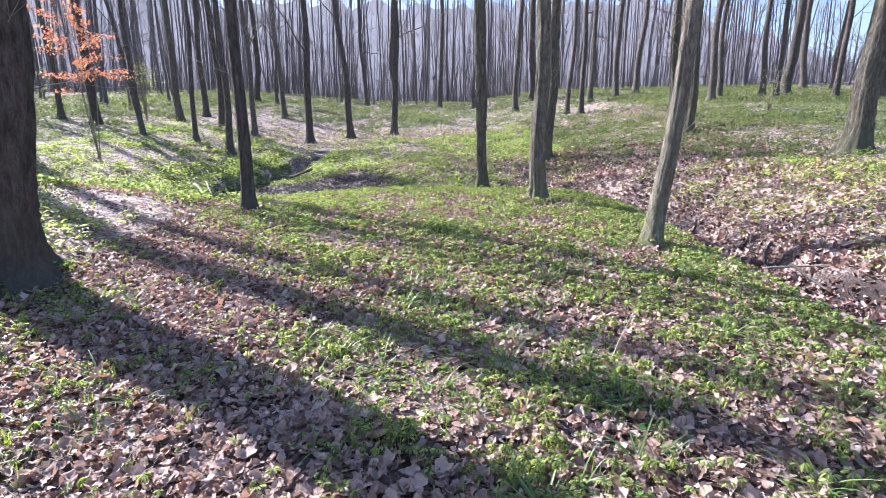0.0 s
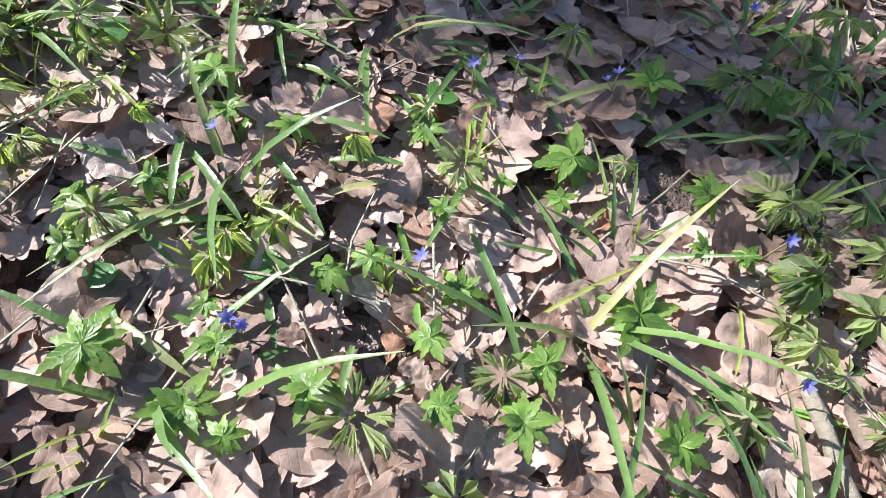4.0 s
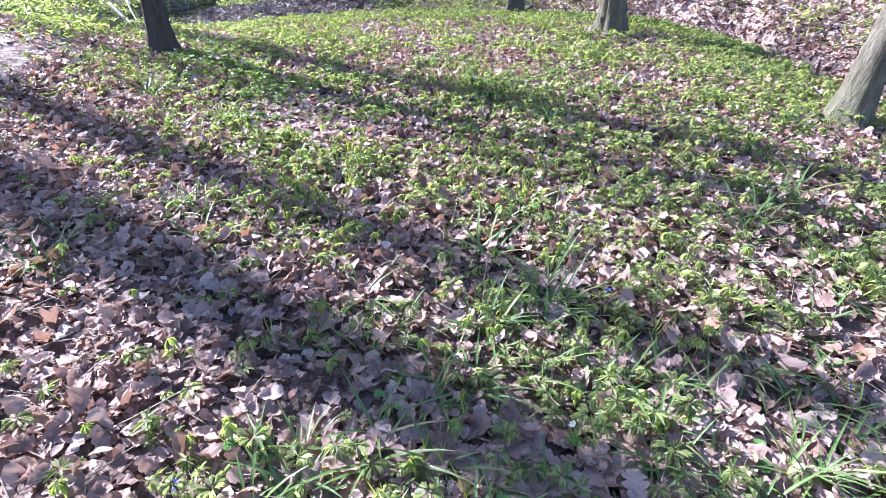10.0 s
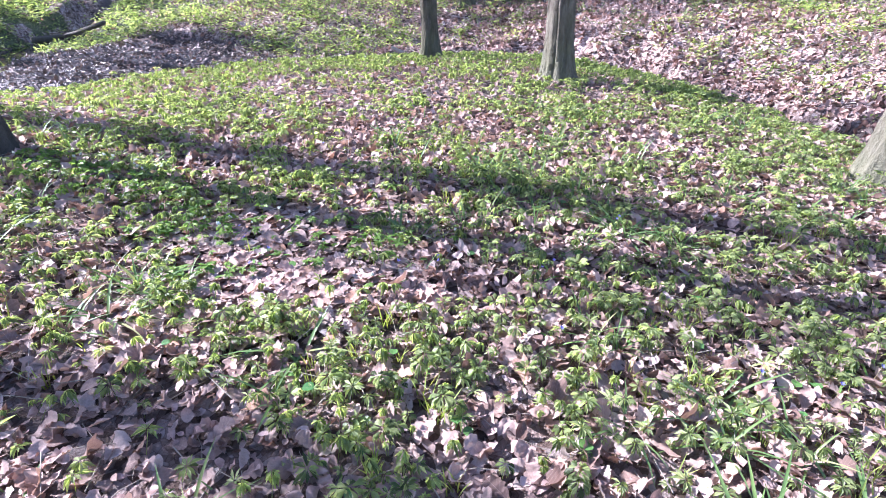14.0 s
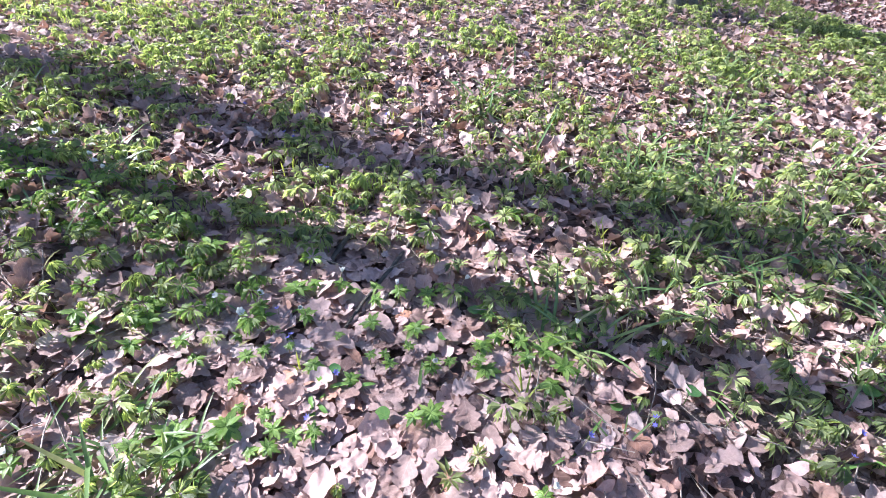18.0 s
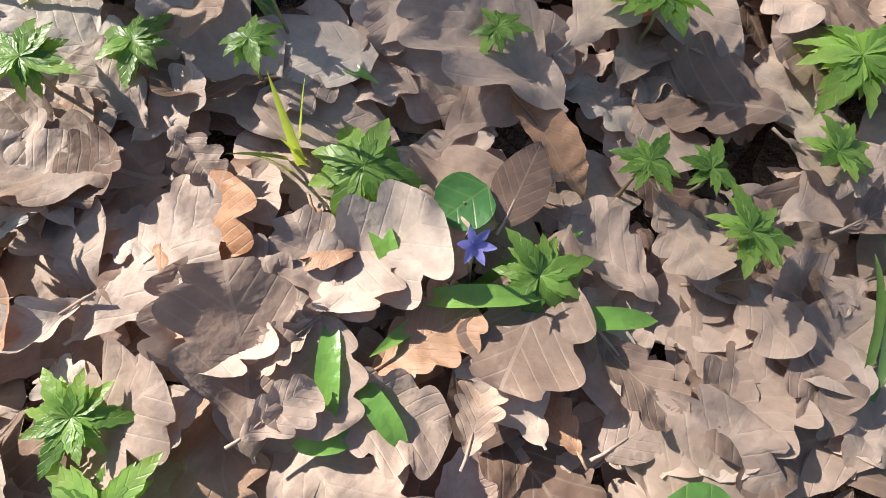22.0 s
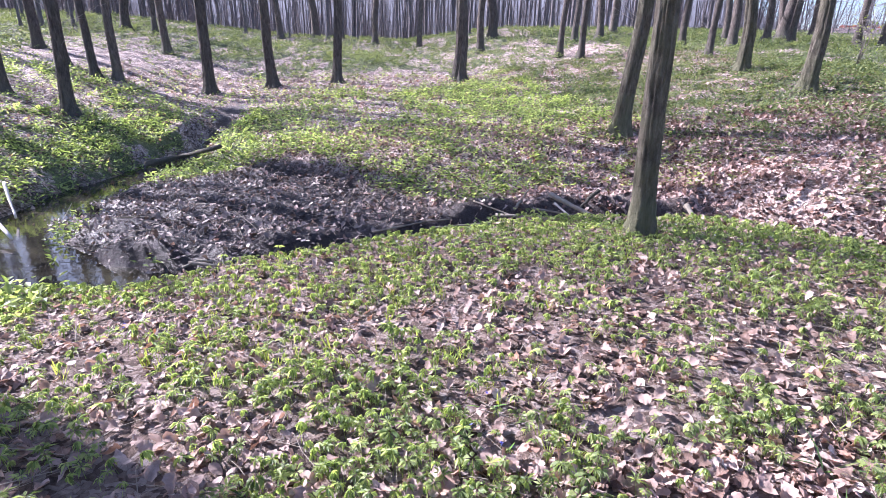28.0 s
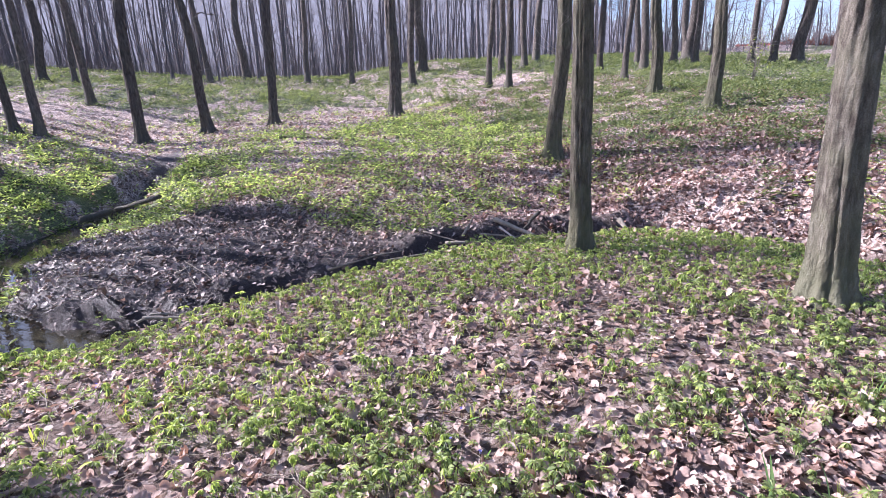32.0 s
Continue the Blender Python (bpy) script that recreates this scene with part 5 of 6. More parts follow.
strap_leaf(-0.568, 4.155, -0.486, 4.063, 0.0024, 1065, SPEAR)
strap_leaf(-0.231, 3.907, -0.239, 3.853, 0.0024, 1066, SPEAR)
strap_leaf(0.144, 3.817, 0.105, 3.739, 0.0024, 1067, SPEAR)
strap_leaf(-0.524, 4.165, -0.533, 4.081, 0.0024, 1068, SPEAR)
round_plant(-0.157, 4.116, 0.020, 1069)
round_plant(-0.421, 3.939, 0.019, 1070)
round_plant(-0.372, 3.895, 0.016, 1071)
round_plant(-0.521, 3.893, 0.015, 1072)
squill(-0.211, 3.878, 0.07, 1073)
squill(-0.391, 3.821, 0.07, 1074)
squill(-0.065, 4.115, 0.07, 1075)
squill(-0.115, 4.121, 0.07, 1076)
squill(0.055, 4.097, 0.07, 1077)
squill(0.148, 4.130, 0.07, 1078)
squill(-0.416, 4.036, 0.07, 1079)
squill(0.193, 3.869, 0.07, 1080)
squill(0.144, 3.713, 0.07, 1081)
spear_tuft(-0.132, 4.027, 37)
spear_tuft(-0.244, 3.873, 38)
spear_tuft(-0.204, 3.868, 39)
spear_tuft(-0.428, 3.907, 40)
spear_tuft(0.022, 3.956, 41)
spear_tuft(0.052, 3.903, 42)
hero_leaf(-0.248, 4.070, -18.296, 0.081, 51, 'oak')
hero_leaf(-0.225, 3.991, 27.434, 0.093, 52, 'oak')
hero_leaf(-0.375, 4.042, -27.488, 0.075, 53, 'oak')
hero_leaf(-0.462, 3.869, 0.356, 0.055, 54, 'oak')
hero_leaf(-0.306, 3.833, 60.804, 0.051, 55, 'oak')
hero_leaf(-0.236, 3.813, -20.295, 0.059, 56, 'oak')
hero_leaf(-0.109, 3.851, 0.195, 0.048, 57, 'oak')
hero_leaf(-0.008, 3.773, 45.556, 0.059, 58, 'oak')
hero_leaf(-0.215, 3.768, 31.858, 0.038, 59, 'oak')
hero_leaf(-0.013, 4.001, -74.075, 0.051, 60, 'oak')
hero_leaf(-0.101, 4.072, 124.814, 0.048, 61, 'oak')
hero_leaf(-0.476, 4.052, 50.374, 0.052, 62, 'oak')
hero_leaf(-0.333, 3.816, 34.927, 0.027, 63, 'oak')
hero_leaf(-0.289, 3.782, 34.350, 0.052, 64, 'oak')
hero_leaf(-0.011, 3.731, -111.025, 0.037, 65, 'oak')
hero_leaf(-0.382, 3.819, -54.995, 0.034, 66, 'oak')
hero_leaf(-0.318, 3.988, -65.901, 0.047, 67, 'oak')
hero_leaf(0.020, 3.932, -51.895, 0.041, 68, 'oak')
hero_leaf(-0.476, 4.110, -44.344, 0.036, 69, 'oak')
hero_leaf(-0.137, 3.807, -126.458, 0.036, 70, 'oak')
stick([(-0.179, 3.795, -0.027), (-0.113, 3.814, -0.026), (-0.074, 3.861, -0.020), (-0.011, 3.896, -0.018), (0.087, 3.955, -0.011), (0.217, 4.042, 0.004)], 0.0022, 71, DEADWOOD, 'fallen_stick', 'thin grey twig lying among squills')
stick([(-0.087, 4.057, -0.003), (-0.074, 3.974, -0.017), (-0.048, 3.930, -0.020), (-0.014, 3.899, -0.018)], 0.0014, 72, DEADWOOD, 'fallen_stick', 'thin bent brown twig in leaf litter')
stick([(-0.142, 3.935, -0.016), (-0.141, 3.875, -0.023), (-0.132, 3.823, -0.026)], 0.002, 73, DEADWOOD, 'fallen_stick', 'pale dry stalk in leaf litter')
hero_anemone(-1.391, 7.214, 0.033, 0.042, 1082)
hero_anemone(-1.248, 7.207, 0.047, 0.022, 1083)
hero_anemone(-1.212, 7.164, 0.057, 0.027, 1084)
hero_anemone(-1.212, 7.205, 0.040, 0.020, 1085)
hero_anemone(-1.309, 7.154, 0.035, 0.030, 1086)
hero_anemone(-1.594, 7.086, 0.052, 0.054, 1087)
hero_anemone(-1.702, 7.095, 0.054, 0.059, 1088)
hero_anemone(-1.632, 7.082, 0.036, 0.034, 1089)
hero_anemone(-1.499, 7.065, 0.039, 0.034, 1090)
hero_anemone(-1.681, 7.036, 0.056, 0.044, 1091)
hero_anemone(-1.630, 7.055, 0.048, 0.030, 1092)
hero_anemone(-1.551, 7.029, 0.033, 0.028, 1093)
hero_anemone(-1.512, 7.021, 0.045, 0.031, 1094)
hero_anemone(-1.454, 7.030, 0.057, 0.030, 1095)
hero_anemone(-1.415, 7.036, 0.042, 0.030, 1096)
hero_anemone(-1.507, 7.288, 0.034, 0.027, 1097)
hero_anemone(-1.547, 7.266, 0.051, 0.028, 1098)
hero_anemone(-1.442, 7.271, 0.055, 0.018, 1099)
hero_anemone(-1.506, 7.403, 0.037, 0.040, 1100)
hero_anemone(-1.565, 7.346, 0.037, 0.025, 1101)
hero_anemone(-1.540, 7.359, 0.055, 0.026, 1102)
hero_anemone(-1.477, 7.340, 0.050, 0.025, 1103)
hero_anemone(-1.386, 7.392, 0.034, 0.033, 1104)
hero_anemone(-1.406, 7.481, 0.043, 0.054, 1105)
hero_anemone(-1.353, 7.478, 0.057, 0.032, 1106)
hero_anemone(-1.317, 7.289, 0.044, 0.020, 1107)
hero_anemone(-1.252, 7.448, 0.033, 0.034, 1108)
hero_anemone(-1.187, 7.426, 0.049, 0.028, 1109)
hero_anemone(-1.199, 7.376, 0.056, 0.034, 1110)
hero_anemone(-1.120, 7.403, 0.038, 0.032, 1111)
hero_anemone(-1.048, 7.383, 0.036, 0.036, 1112)
hero_anemone(-1.005, 7.374, 0.054, 0.040, 1113)
hero_anemone(-1.059, 7.332, 0.052, 0.027, 1114)
hero_anemone(-0.939, 7.366, 0.034, 0.039, 1115)
hero_anemone(-1.117, 7.264, 0.041, 0.045, 1116)
hero_anemone(-1.228, 7.300, 0.057, 0.038, 1117)
hero_anemone(-1.149, 7.207, 0.046, 0.024, 1118)
hero_anemone(-1.667, 7.301, 0.033, 0.037, 1119)
hero_anemone(-1.698, 7.353, 0.047, 0.035, 1120)
hero_anemone(-1.812, 7.451, 0.056, 0.050, 1121)
hero_anemone(-1.800, 7.453, 0.040, 0.042, 1122)
hero_anemone(-1.628, 7.457, 0.035, 0.038, 1123)
hero_anemone(-1.811, 7.363, 0.053, 0.036, 1124)
hero_anemone(-1.579, 7.197, 0.053, 0.026, 1125)
hero_anemone(-1.571, 7.140, 0.035, 0.022, 1126)
hero_anemone(-1.513, 7.104, 0.040, 0.026, 1127)
hero_anemone(-1.102, 7.140, 0.056, 0.030, 1128)
hero_anemone(-1.058, 7.135, 0.048, 0.025, 1129)
hero_anemone(-0.945, 7.174, 0.033, 0.036, 1130)
hero_anemone(-0.985, 7.122, 0.046, 0.033, 1131)
hero_anemone(-1.700, 7.247, 0.057, 0.020, 1132)
hero_anemone(-0.854, 7.148, 0.046, 0.036, 1133)
hero_anemone(-0.760, 7.128, 0.039, 0.053, 1134)
hero_anemone(-0.816, 7.089, 0.056, 0.047, 1135)
hero_anemone(-0.788, 7.029, 0.059, 0.048, 1136)
hero_anemone(-0.833, 7.003, 0.041, 0.050, 1137)
hero_anemone(-0.861, 7.092, 0.043, 0.035, 1138)
hero_anemone(-0.969, 7.148, 0.061, 0.037, 1139)
hero_anemone(-0.913, 7.174, 0.054, 0.031, 1140)
hero_anemone(-0.971, 7.097, 0.038, 0.047, 1141)
hero_anemone(-1.149, 7.003, 0.049, 0.047, 1142)
hero_anemone(-1.193, 6.997, 0.062, 0.030, 1143)
hero_anemone(-0.904, 7.253, 0.048, 0.031, 1144)
hero_anemone(-0.900, 7.298, 0.038, 0.032, 1145)
hero_anemone(-1.786, 7.093, 0.055, 0.036, 1146)
hero_anemone(-1.789, 7.009, 0.060, 0.041, 1147)
hero_anemone(-1.778, 7.439, 0.043, 0.046, 1148)
hero_anemone(-1.928, 7.451, 0.042, 0.067, 1149)
hero_anemone(-1.945, 7.489, 0.060, 0.051, 1150)
hero_anemone(-0.662, 7.656, 0.056, 0.062, 1151)
hero_anemone(-0.771, 7.655, 0.039, 0.053, 1152)
hero_anemone(-0.990, 7.695, 0.047, 0.044, 1153)
hero_anemone(-1.630, 7.686, 0.062, 0.055, 1154)
hero_anemone(-1.671, 7.646, 0.050, 0.049, 1155)
hero_anemone(-1.771, 7.496, 0.038, 0.041, 1156)
strap_leaf(-1.413, 7.087, -1.409, 7.143, 0.0058, 1157, STRAP)
strap_leaf(-1.379, 7.083, -1.399, 7.115, 0.0058, 1158, STRAP)
strap_leaf(-1.390, 7.150, -1.352, 7.170, 0.0058, 1159, STRAP)
strap_leaf(-1.366, 7.148, -1.310, 7.144, 0.0058, 1160, STRAP)
strap_leaf(-1.302, 7.134, -1.253, 7.130, 0.0058, 1161, STRAP)
strap_leaf(-1.378, 7.160, -1.391, 7.201, 0.0058, 1162, STRAP)
strap_leaf(-1.402, 7.087, -1.427, 7.086, 0.0058, 1163, STRAP)
strap_leaf(-1.151, 7.085, -1.118, 7.178, 0.0026, 1164, BLADE)
strap_leaf(-1.153, 7.094, -1.127, 7.156, 0.0026, 1165, BLADE)
strap_leaf(-1.814, 7.484, -1.748, 7.497, 0.0026, 1166, BLADE)
strap_leaf(-1.842, 7.450, -1.771, 7.379, 0.0026, 1167, BLADE)
strap_leaf(-1.622, 7.486, -1.561, 7.425, 0.0026, 1168, BLADE)
strap_leaf(-1.584, 7.308, -1.518, 7.337, 0.0026, 1169, BLADE)
strap_leaf(-0.945, 7.528, -0.902, 7.472, 0.0026, 1170, BLADE)
strap_leaf(-1.014, 7.037, -0.991, 7.015, 0.0026, 1171, BLADE)
round_plant(-1.256, 7.041, 0.018, 1172)
round_plant(-1.342, 7.194, 0.015, 1173)
round_plant(-0.934, 7.293, 0.017, 1174)
round_plant(-0.909, 7.284, 0.017, 1175)
round_plant(-1.046, 7.226, 0.015, 1176)
squill(-1.340, 7.157, 0.06, 1177)
squill(-1.416, 7.061, 0.06, 1178)
squill(-1.430, 7.305, 0.06, 1179)
squill(-1.462, 7.404, 0.06, 1180)
white_anemone(-1.505, 7.424, 0.085, 1181)
white_anemone(-1.545, 7.371, 0.085, 1182)
white_anemone(-1.389, 7.366, 0.085, 1183)
white_anemone(-1.127, 7.393, 0.085, 1184)
white_anemone(-1.111, 7.133, 0.085, 1185)
white_anemone(-1.613, 7.449, 0.085, 1186)
white_anemone(-0.951, 7.363, 0.085, 1187)
white_anemone(-1.283, 7.461, 0.085, 1188)
spear_tuft(-1.428, 7.231, 101)
hero_leaf(-1.473, 7.178, -23.639, 0.082, 108, 'oak')
hero_leaf(-1.525, 7.214, -57.399, 0.055, 109, 'oak')
hero_leaf(-1.432, 7.128, 129.276, 0.032, 110, 'oak')
hero_leaf(-1.344, 7.093, -22.318, 0.038, 111, 'oak')
hero_leaf(-1.365, 7.129, -62.449, 0.064, 112, 'oak')
hero_leaf(-1.267, 7.105, -147.547, 0.057, 113, 'oak')
hero_leaf(-1.179, 7.095, -163.533, 0.058, 114, 'oak')
hero_leaf(-1.250, 7.313, -44.667, 0.075, 115, 'oak')
hero_leaf(-1.131, 7.329, -82.436, 0.057, 116, 'oak')
hero_leaf(-1.537, 7.146, 121.218, 0.038, 117, 'oak')
hero_leaf(-1.552, 7.200, -29.470, 0.041, 118, 'oak')
hero_leaf(-1.432, 7.101, -54.169, 0.035, 119, 'oak')
hero_leaf(-1.195, 7.150, -87.910, 0.056, 120, 'oak')
hero_leaf(-1.229, 7.172, -171.702, 0.060, 121, 'oak')
hero_leaf(-1.376, 7.311, 169.694, 0.049, 122, 'oak')
hero_leaf(-1.473, 7.222, -143.528, 0.039, 123, 'oak')
hero_leaf(-1.306, 7.088, 28.463, 0.037, 124, 'oak')
hero_leaf(-1.519, 7.116, 61.978, 0.038, 125, 'oak')
hero_leaf(-1.478, 7.099, 137.303, 0.028, 126, 'oak')
hero_leaf(-1.127, 7.177, -69.408, 0.047, 127, 'oak')
hero_leaf(-1.411, 7.180, -157.072, 0.044, 128, 'oak')
hero_leaf(-1.152, 7.138, 109.771, 0.030, 129, 'oak')
hero_leaf(-1.484, 7.317, -146.571, 0.062, 130, 'oak')
hero_leaf(-1.150, 7.204, -131.764, 0.052, 131, 'oak')
hero_leaf(-1.287, 7.230, -149.644, 0.077, 132, 'ribbed')
hero_leaf(-1.265, 7.082, -63.099, 0.049, 133, 'plain')
hero_leaf(-1.311, 7.204, -29.618, 0.049, 134, 'plain')
stick([(-0.776, 8.017, 0.185), (-0.841, 7.885, 0.188), (-0.924, 7.738, 0.191), (-1.072, 7.575, 0.175), (-1.176, 7.462, 0.173), (-1.298, 7.320, 0.158)], 0.0075, 135, BARK_DARK, 'fallen_stick', 'dark brown dead twig across the leaves')
stick([(-1.222, 7.692, 0.185), (-1.285, 7.610, 0.176), (-1.343, 7.510, 0.173)], 0.008, 136, BARK_DARK, 'fallen_stick', 'short dark dead twig on the leaves')
stick([(-1.419, 7.734, 0.186), (-1.342, 7.714, 0.183), (-1.281, 7.687, 0.183)], 0.006, 137, DEADWOOD, 'fallen_stick', 'short pale weathered stick on the leaves')
stick([(-0.495, 7.469, 0.184), (-0.464, 7.409, 0.179), (-0.446, 7.354, 0.172)], 0.004, 138, DEADWOOD, 'fallen_stick', 'thin dry stalk on the leaves')
stick([(0.183, 3.746, -0.015), (0.177, 3.644, -0.012), (0.175, 3.561, -0.014)], 0.008, 139, DEADWOOD, 'fallen_stick', 'short weathered stick in the herbs')
stick([(1.0, 4.01, -0.03), (1.075, 4.035, 0.17), (1.166, 4.058, 0.36)], 0.0028, 140, PALEWOOD, 'dry_stalk', 'upright straw-coloured dry stalk leaning over the herbs')
stick([(-6.85, 15.62, -0.08), (-6.35, 15.05, -0.26), (-5.8, 14.42, -0.41)], 0.03, 141, PALEWOOD, 'driftwood_branch', 'pale peeled branch sticking out of the pool')
stick([(-6.77, 16.2, -0.08), (-6.55, 15.85, -0.24), (-6.3, 15.45, -0.42)], 0.022, 142, PALEWOOD, 'driftwood_branch', 'short pale peeled branch in the pool')
stick([(-6.75, 14.65, -0.30), (-6.5, 14.5, -0.36), (-6.15, 14.4, -0.43)], 0.014, 143, PALEWOOD, 'driftwood_branch', 'pale stick lying at the pool edge')
stick([(-6.3, 14.45, -0.36), (-6.0, 14.1, -0.42), (-5.66, 13.72, -0.44)], 0.014, 144, PALEWOOD, 'driftwood_branch', 'pale stick stub in shallow water')
stick([(-5.603, 18.542, -0.254), (-5.295, 19.691, -0.294), (-4.230, 18.577, 0.075)], 0.06, 145, BARK_DARK, 'fallen_branch', 'dark wet branch along the stream bank')
for k, (x, y) in enumerate(((-2.341, 8.348), (-2.023, 8.177), (-1.993, 8.123), (-2.192, 8.362), (-2.132, 8.338), (-1.847, 8.14))):
    white_anemone(x, y, 0.085, 3300 + k)
stick([(-1.506, 7.77, 0.2), (-1.405, 7.731, 0.2), (-1.308, 7.721, 0.195)], 0.006, 3312, DEADWOOD, "fallen_twig", "short grey twig among dead leaves")
stick([(-3.585, 13.299, -0.444), (-3.422, 13.304, -0.369), (-3.249, 13.284, -0.387)], 0.014, 159, DEADWOOD, 'driftwood_twig', 'bent pale twig on the mud')
stick([(-5.033, 24.279, 0.429), (-4.542, 22.080, 0.313), (-4.229, 21.246, 0.097)], 0.03, 160, BARK_DARK, 'stake', 'dark rotten stub standing by the stream')
stick([(-4.402, 13.435, -0.561), (-4.156, 13.288, -0.565), (-3.891, 13.084, -0.504)], 0.012, 161, DEADWOOD, 'driftwood_twig', 'thin twig at the water edge')
stick([(4.623, 7.519, -0.283), (4.567, 7.011, -0.362), (4.496, 6.637, -0.384)], 0.018, 163, BARK_DARK, 'fallen_branch', 'weathered branch in the stream')
stick([(-0.636, 5.441, 0.071), (-0.700, 5.314, 0.074), (-0.746, 5.200, 0.068)], 0.006, 167, DEADWOOD, 'fallen_stick', 'straight grey twig among herbs')
stick([(3.45, 11.1, -0.10), (3.75, 10.4, -0.22), (4.15, 9.5, -0.34)], 0.022, 162, DEADWOOD, 'fallen_branch', 'grey dead branch slanting into the stream bed')
stick([(3.9, 10.9, -0.22), (4.3, 10.6, -0.30), (4.75, 10.5, -0.34)], 0.015, 164, DEADWOOD, 'fallen_branch', 'thin dead branch across the stream bed')
stick([(4.72, 8.6, -0.12), (4.62, 8.45, -0.22), (4.66, 8.3, -0.4)], 0.012, 165, BARK_DARK, 'bank_root', 'bare root hanging from the undercut bank')
stick([(4.75, 8.15, -0.12), (4.66, 8.1, -0.25), (4.6, 8.0, -0.4)], 0.02, 168, BARK_DARK, 'bank_root', 'thick bare root at the undercut bank')
stick([(4.3, 7.6, -0.36), (4.75, 7.5, -0.30), (5.2, 7.1, -0.18)], 0.016, 169, DEADWOOD, 'fallen_branch', 'pale weathered branch on the stream bed')
stick([(0.984, 14.344, 0.020), (1.327, 14.018, -0.140), (1.674, 13.627, -0.300)], 0.030, 2000, DEADWOOD, 'fallen_branch', 'grey weathered branch leaning into the stream')
stick([(1.691, 14.260, 0.080), (1.546, 14.257, -0.050), (1.386, 14.176, -0.160)], 0.030, 2001, BARK_DARK, 'fallen_branch', 'dark branch stub by the stream')
stick([(0.532, 14.476, -0.220), (0.698, 14.636, -0.100), (0.783, 14.628, 0.040)], 0.018, 2002, DEADWOOD, 'driftwood_twig', 'bent weathered twig in the debris jam')
stick([(2.745, 13.756, -0.050), (2.642, 13.411, -0.150), (2.710, 13.248, -0.280)], 0.034, 2003, DEADWOOD, 'fallen_branch', 'pale grey branch wedged in the stream bank')
stick([(2.439, 13.503, -0.150), (2.433, 13.351, -0.220), (2.441, 13.226, -0.280)], 0.026, 2004, DEADWOOD, 'fallen_branch', 'short weathered branch by the trunk')
stick([(0.239, 14.422, -0.280), (1.003, 14.130, -0.280), (1.688, 13.723, -0.300)], 0.022, 2005, DEADWOOD, 'fallen_branch', 'long thin branch in the stream bed')
stick([(2.361, 12.824, -0.132), (2.659, 12.665, -0.171), (2.994, 12.470, -0.180)], 0.030, 2006, DEADWOOD, 'fallen_branch', 'grey log lying along the stream')
stick([(-0.774, 13.979, -0.300), (-0.233, 14.088, -0.300), (0.408, 14.195, -0.300)], 0.014, 2007, DEADWOOD, 'driftwood_twig', 'thin weathered twig in the debris jam')
stick([(1.039, 14.262, -0.080), (1.159, 13.971, -0.200), (1.233, 13.861, -0.300)], 0.014, 2008, PALEWOOD, 'driftwood_twig', 'pale twig in the debris jam')
stick([(0.799, 14.439, -0.200), (1.176, 14.182, -0.220), (1.577, 13.878, -0.260)], 0.016, 2009, DEADWOOD, 'driftwood_twig', 'thin weathered twig in the debris jam')
stick([(-1.507, 13.892, -0.300), (-0.813, 14.228, -0.280), (-0.416, 14.305, -0.280)], 0.012, 2010, DEADWOOD, 'driftwood_twig', 'thin twig on the dark mud')
stick([(-0.023, 14.668, -0.127), (0.407, 14.453, -0.260), (0.734, 14.021, -0.320)], 0.012, 2011, DEADWOOD, 'driftwood_twig', 'thin twig on the dark mud')
stick([(3.292, 13.843, -0.100), (3.387, 13.648, -0.200), (3.412, 13.296, -0.300)], 0.012, 2012, BARK_DARK, 'bank_root', 'bare root at the undercut bank')
stick([(-3.458, 13.109, -0.330), (-3.254, 13.023, -0.330), (-2.930, 12.902, -0.320)], 0.018, 2013, DEADWOOD, 'driftwood_twig', 'pale twig at the mud edge')
white_anemone(-2.287, 8.324, 0.1, 170)
white_anemone(-1.972, 8.104, 0.1, 171)
white_anemone(-1.942, 8.075, 0.1, 172)
white_anemone(-0.702, 7.123, 0.1, 180)
white_anemone(-0.520, 7.011, 0.1, 181)
white_anemone(-0.980, 6.755, 0.1, 183)
white_anemone(-2.000, 7.101, 0.1, 184)
white_anemone(-0.836, 4.286, 0.1, 185)
white_anemone(-0.150, 4.523, 0.1, 186)
white_anemone(0.719, 4.217, 0.1, 187)
white_anemone(0.878, 4.187, 0.1, 188)
white_anemone(-2.637, 8.436, 0.1, 189)
white_anemone(1.041, 5.853, 0.1, 190)
white_anemone(1.800, 5.945, 0.1, 191)
white_anemone(1.343, 6.781, 0.1, 192)
white_anemone(-0.656, 11.895, 0.1, 193)
white_anemone(-1.055, 11.869, 0.1, 194)
white_anemone(-0.364, 11.716, 0.1, 195)
white_anemone(-0.882, 11.759, 0.1, 196)
white_anemone(-0.594, 11.583, 0.1, 197)
white_anemone(-0.023, 11.597, 0.1, 198)
white_anemone(1.305, 11.979, 0.1, 199)
white_anemone(1.344, 11.464, 0.1, 200)
white_anemone(-1.712, 11.753, 0.1, 201)
white_anemone(-1.410, 11.703, 0.1, 202)
white_anemone(-1.209, 11.813, 0.1, 203)
white_anemone(0.267, 11.415, 0.1, 204)
white_anemone(1.343, 11.169, 0.1, 205)
white_anemone(-1.913, 11.483, 0.1, 206)
squill(-1.238, 8.008, 0.09, 207)
squill(-0.837, 6.839, 0.09, 209)
squill(-0.668, 6.832, 0.09, 210)
squill(0.330, 6.932, 0.09, 213)
squill(-0.186, 6.673, 0.09, 214)
squill(-0.268, 6.637, 0.09, 215)
squill(-1.159, 4.438, 0.09, 216)
squill(0.269, 4.436, 0.09, 221)
squill(0.280, 4.212, 0.09, 222)
squill(0.777, 4.312, 0.09, 223)
squill(0.626, 3.964, 0.09, 224)
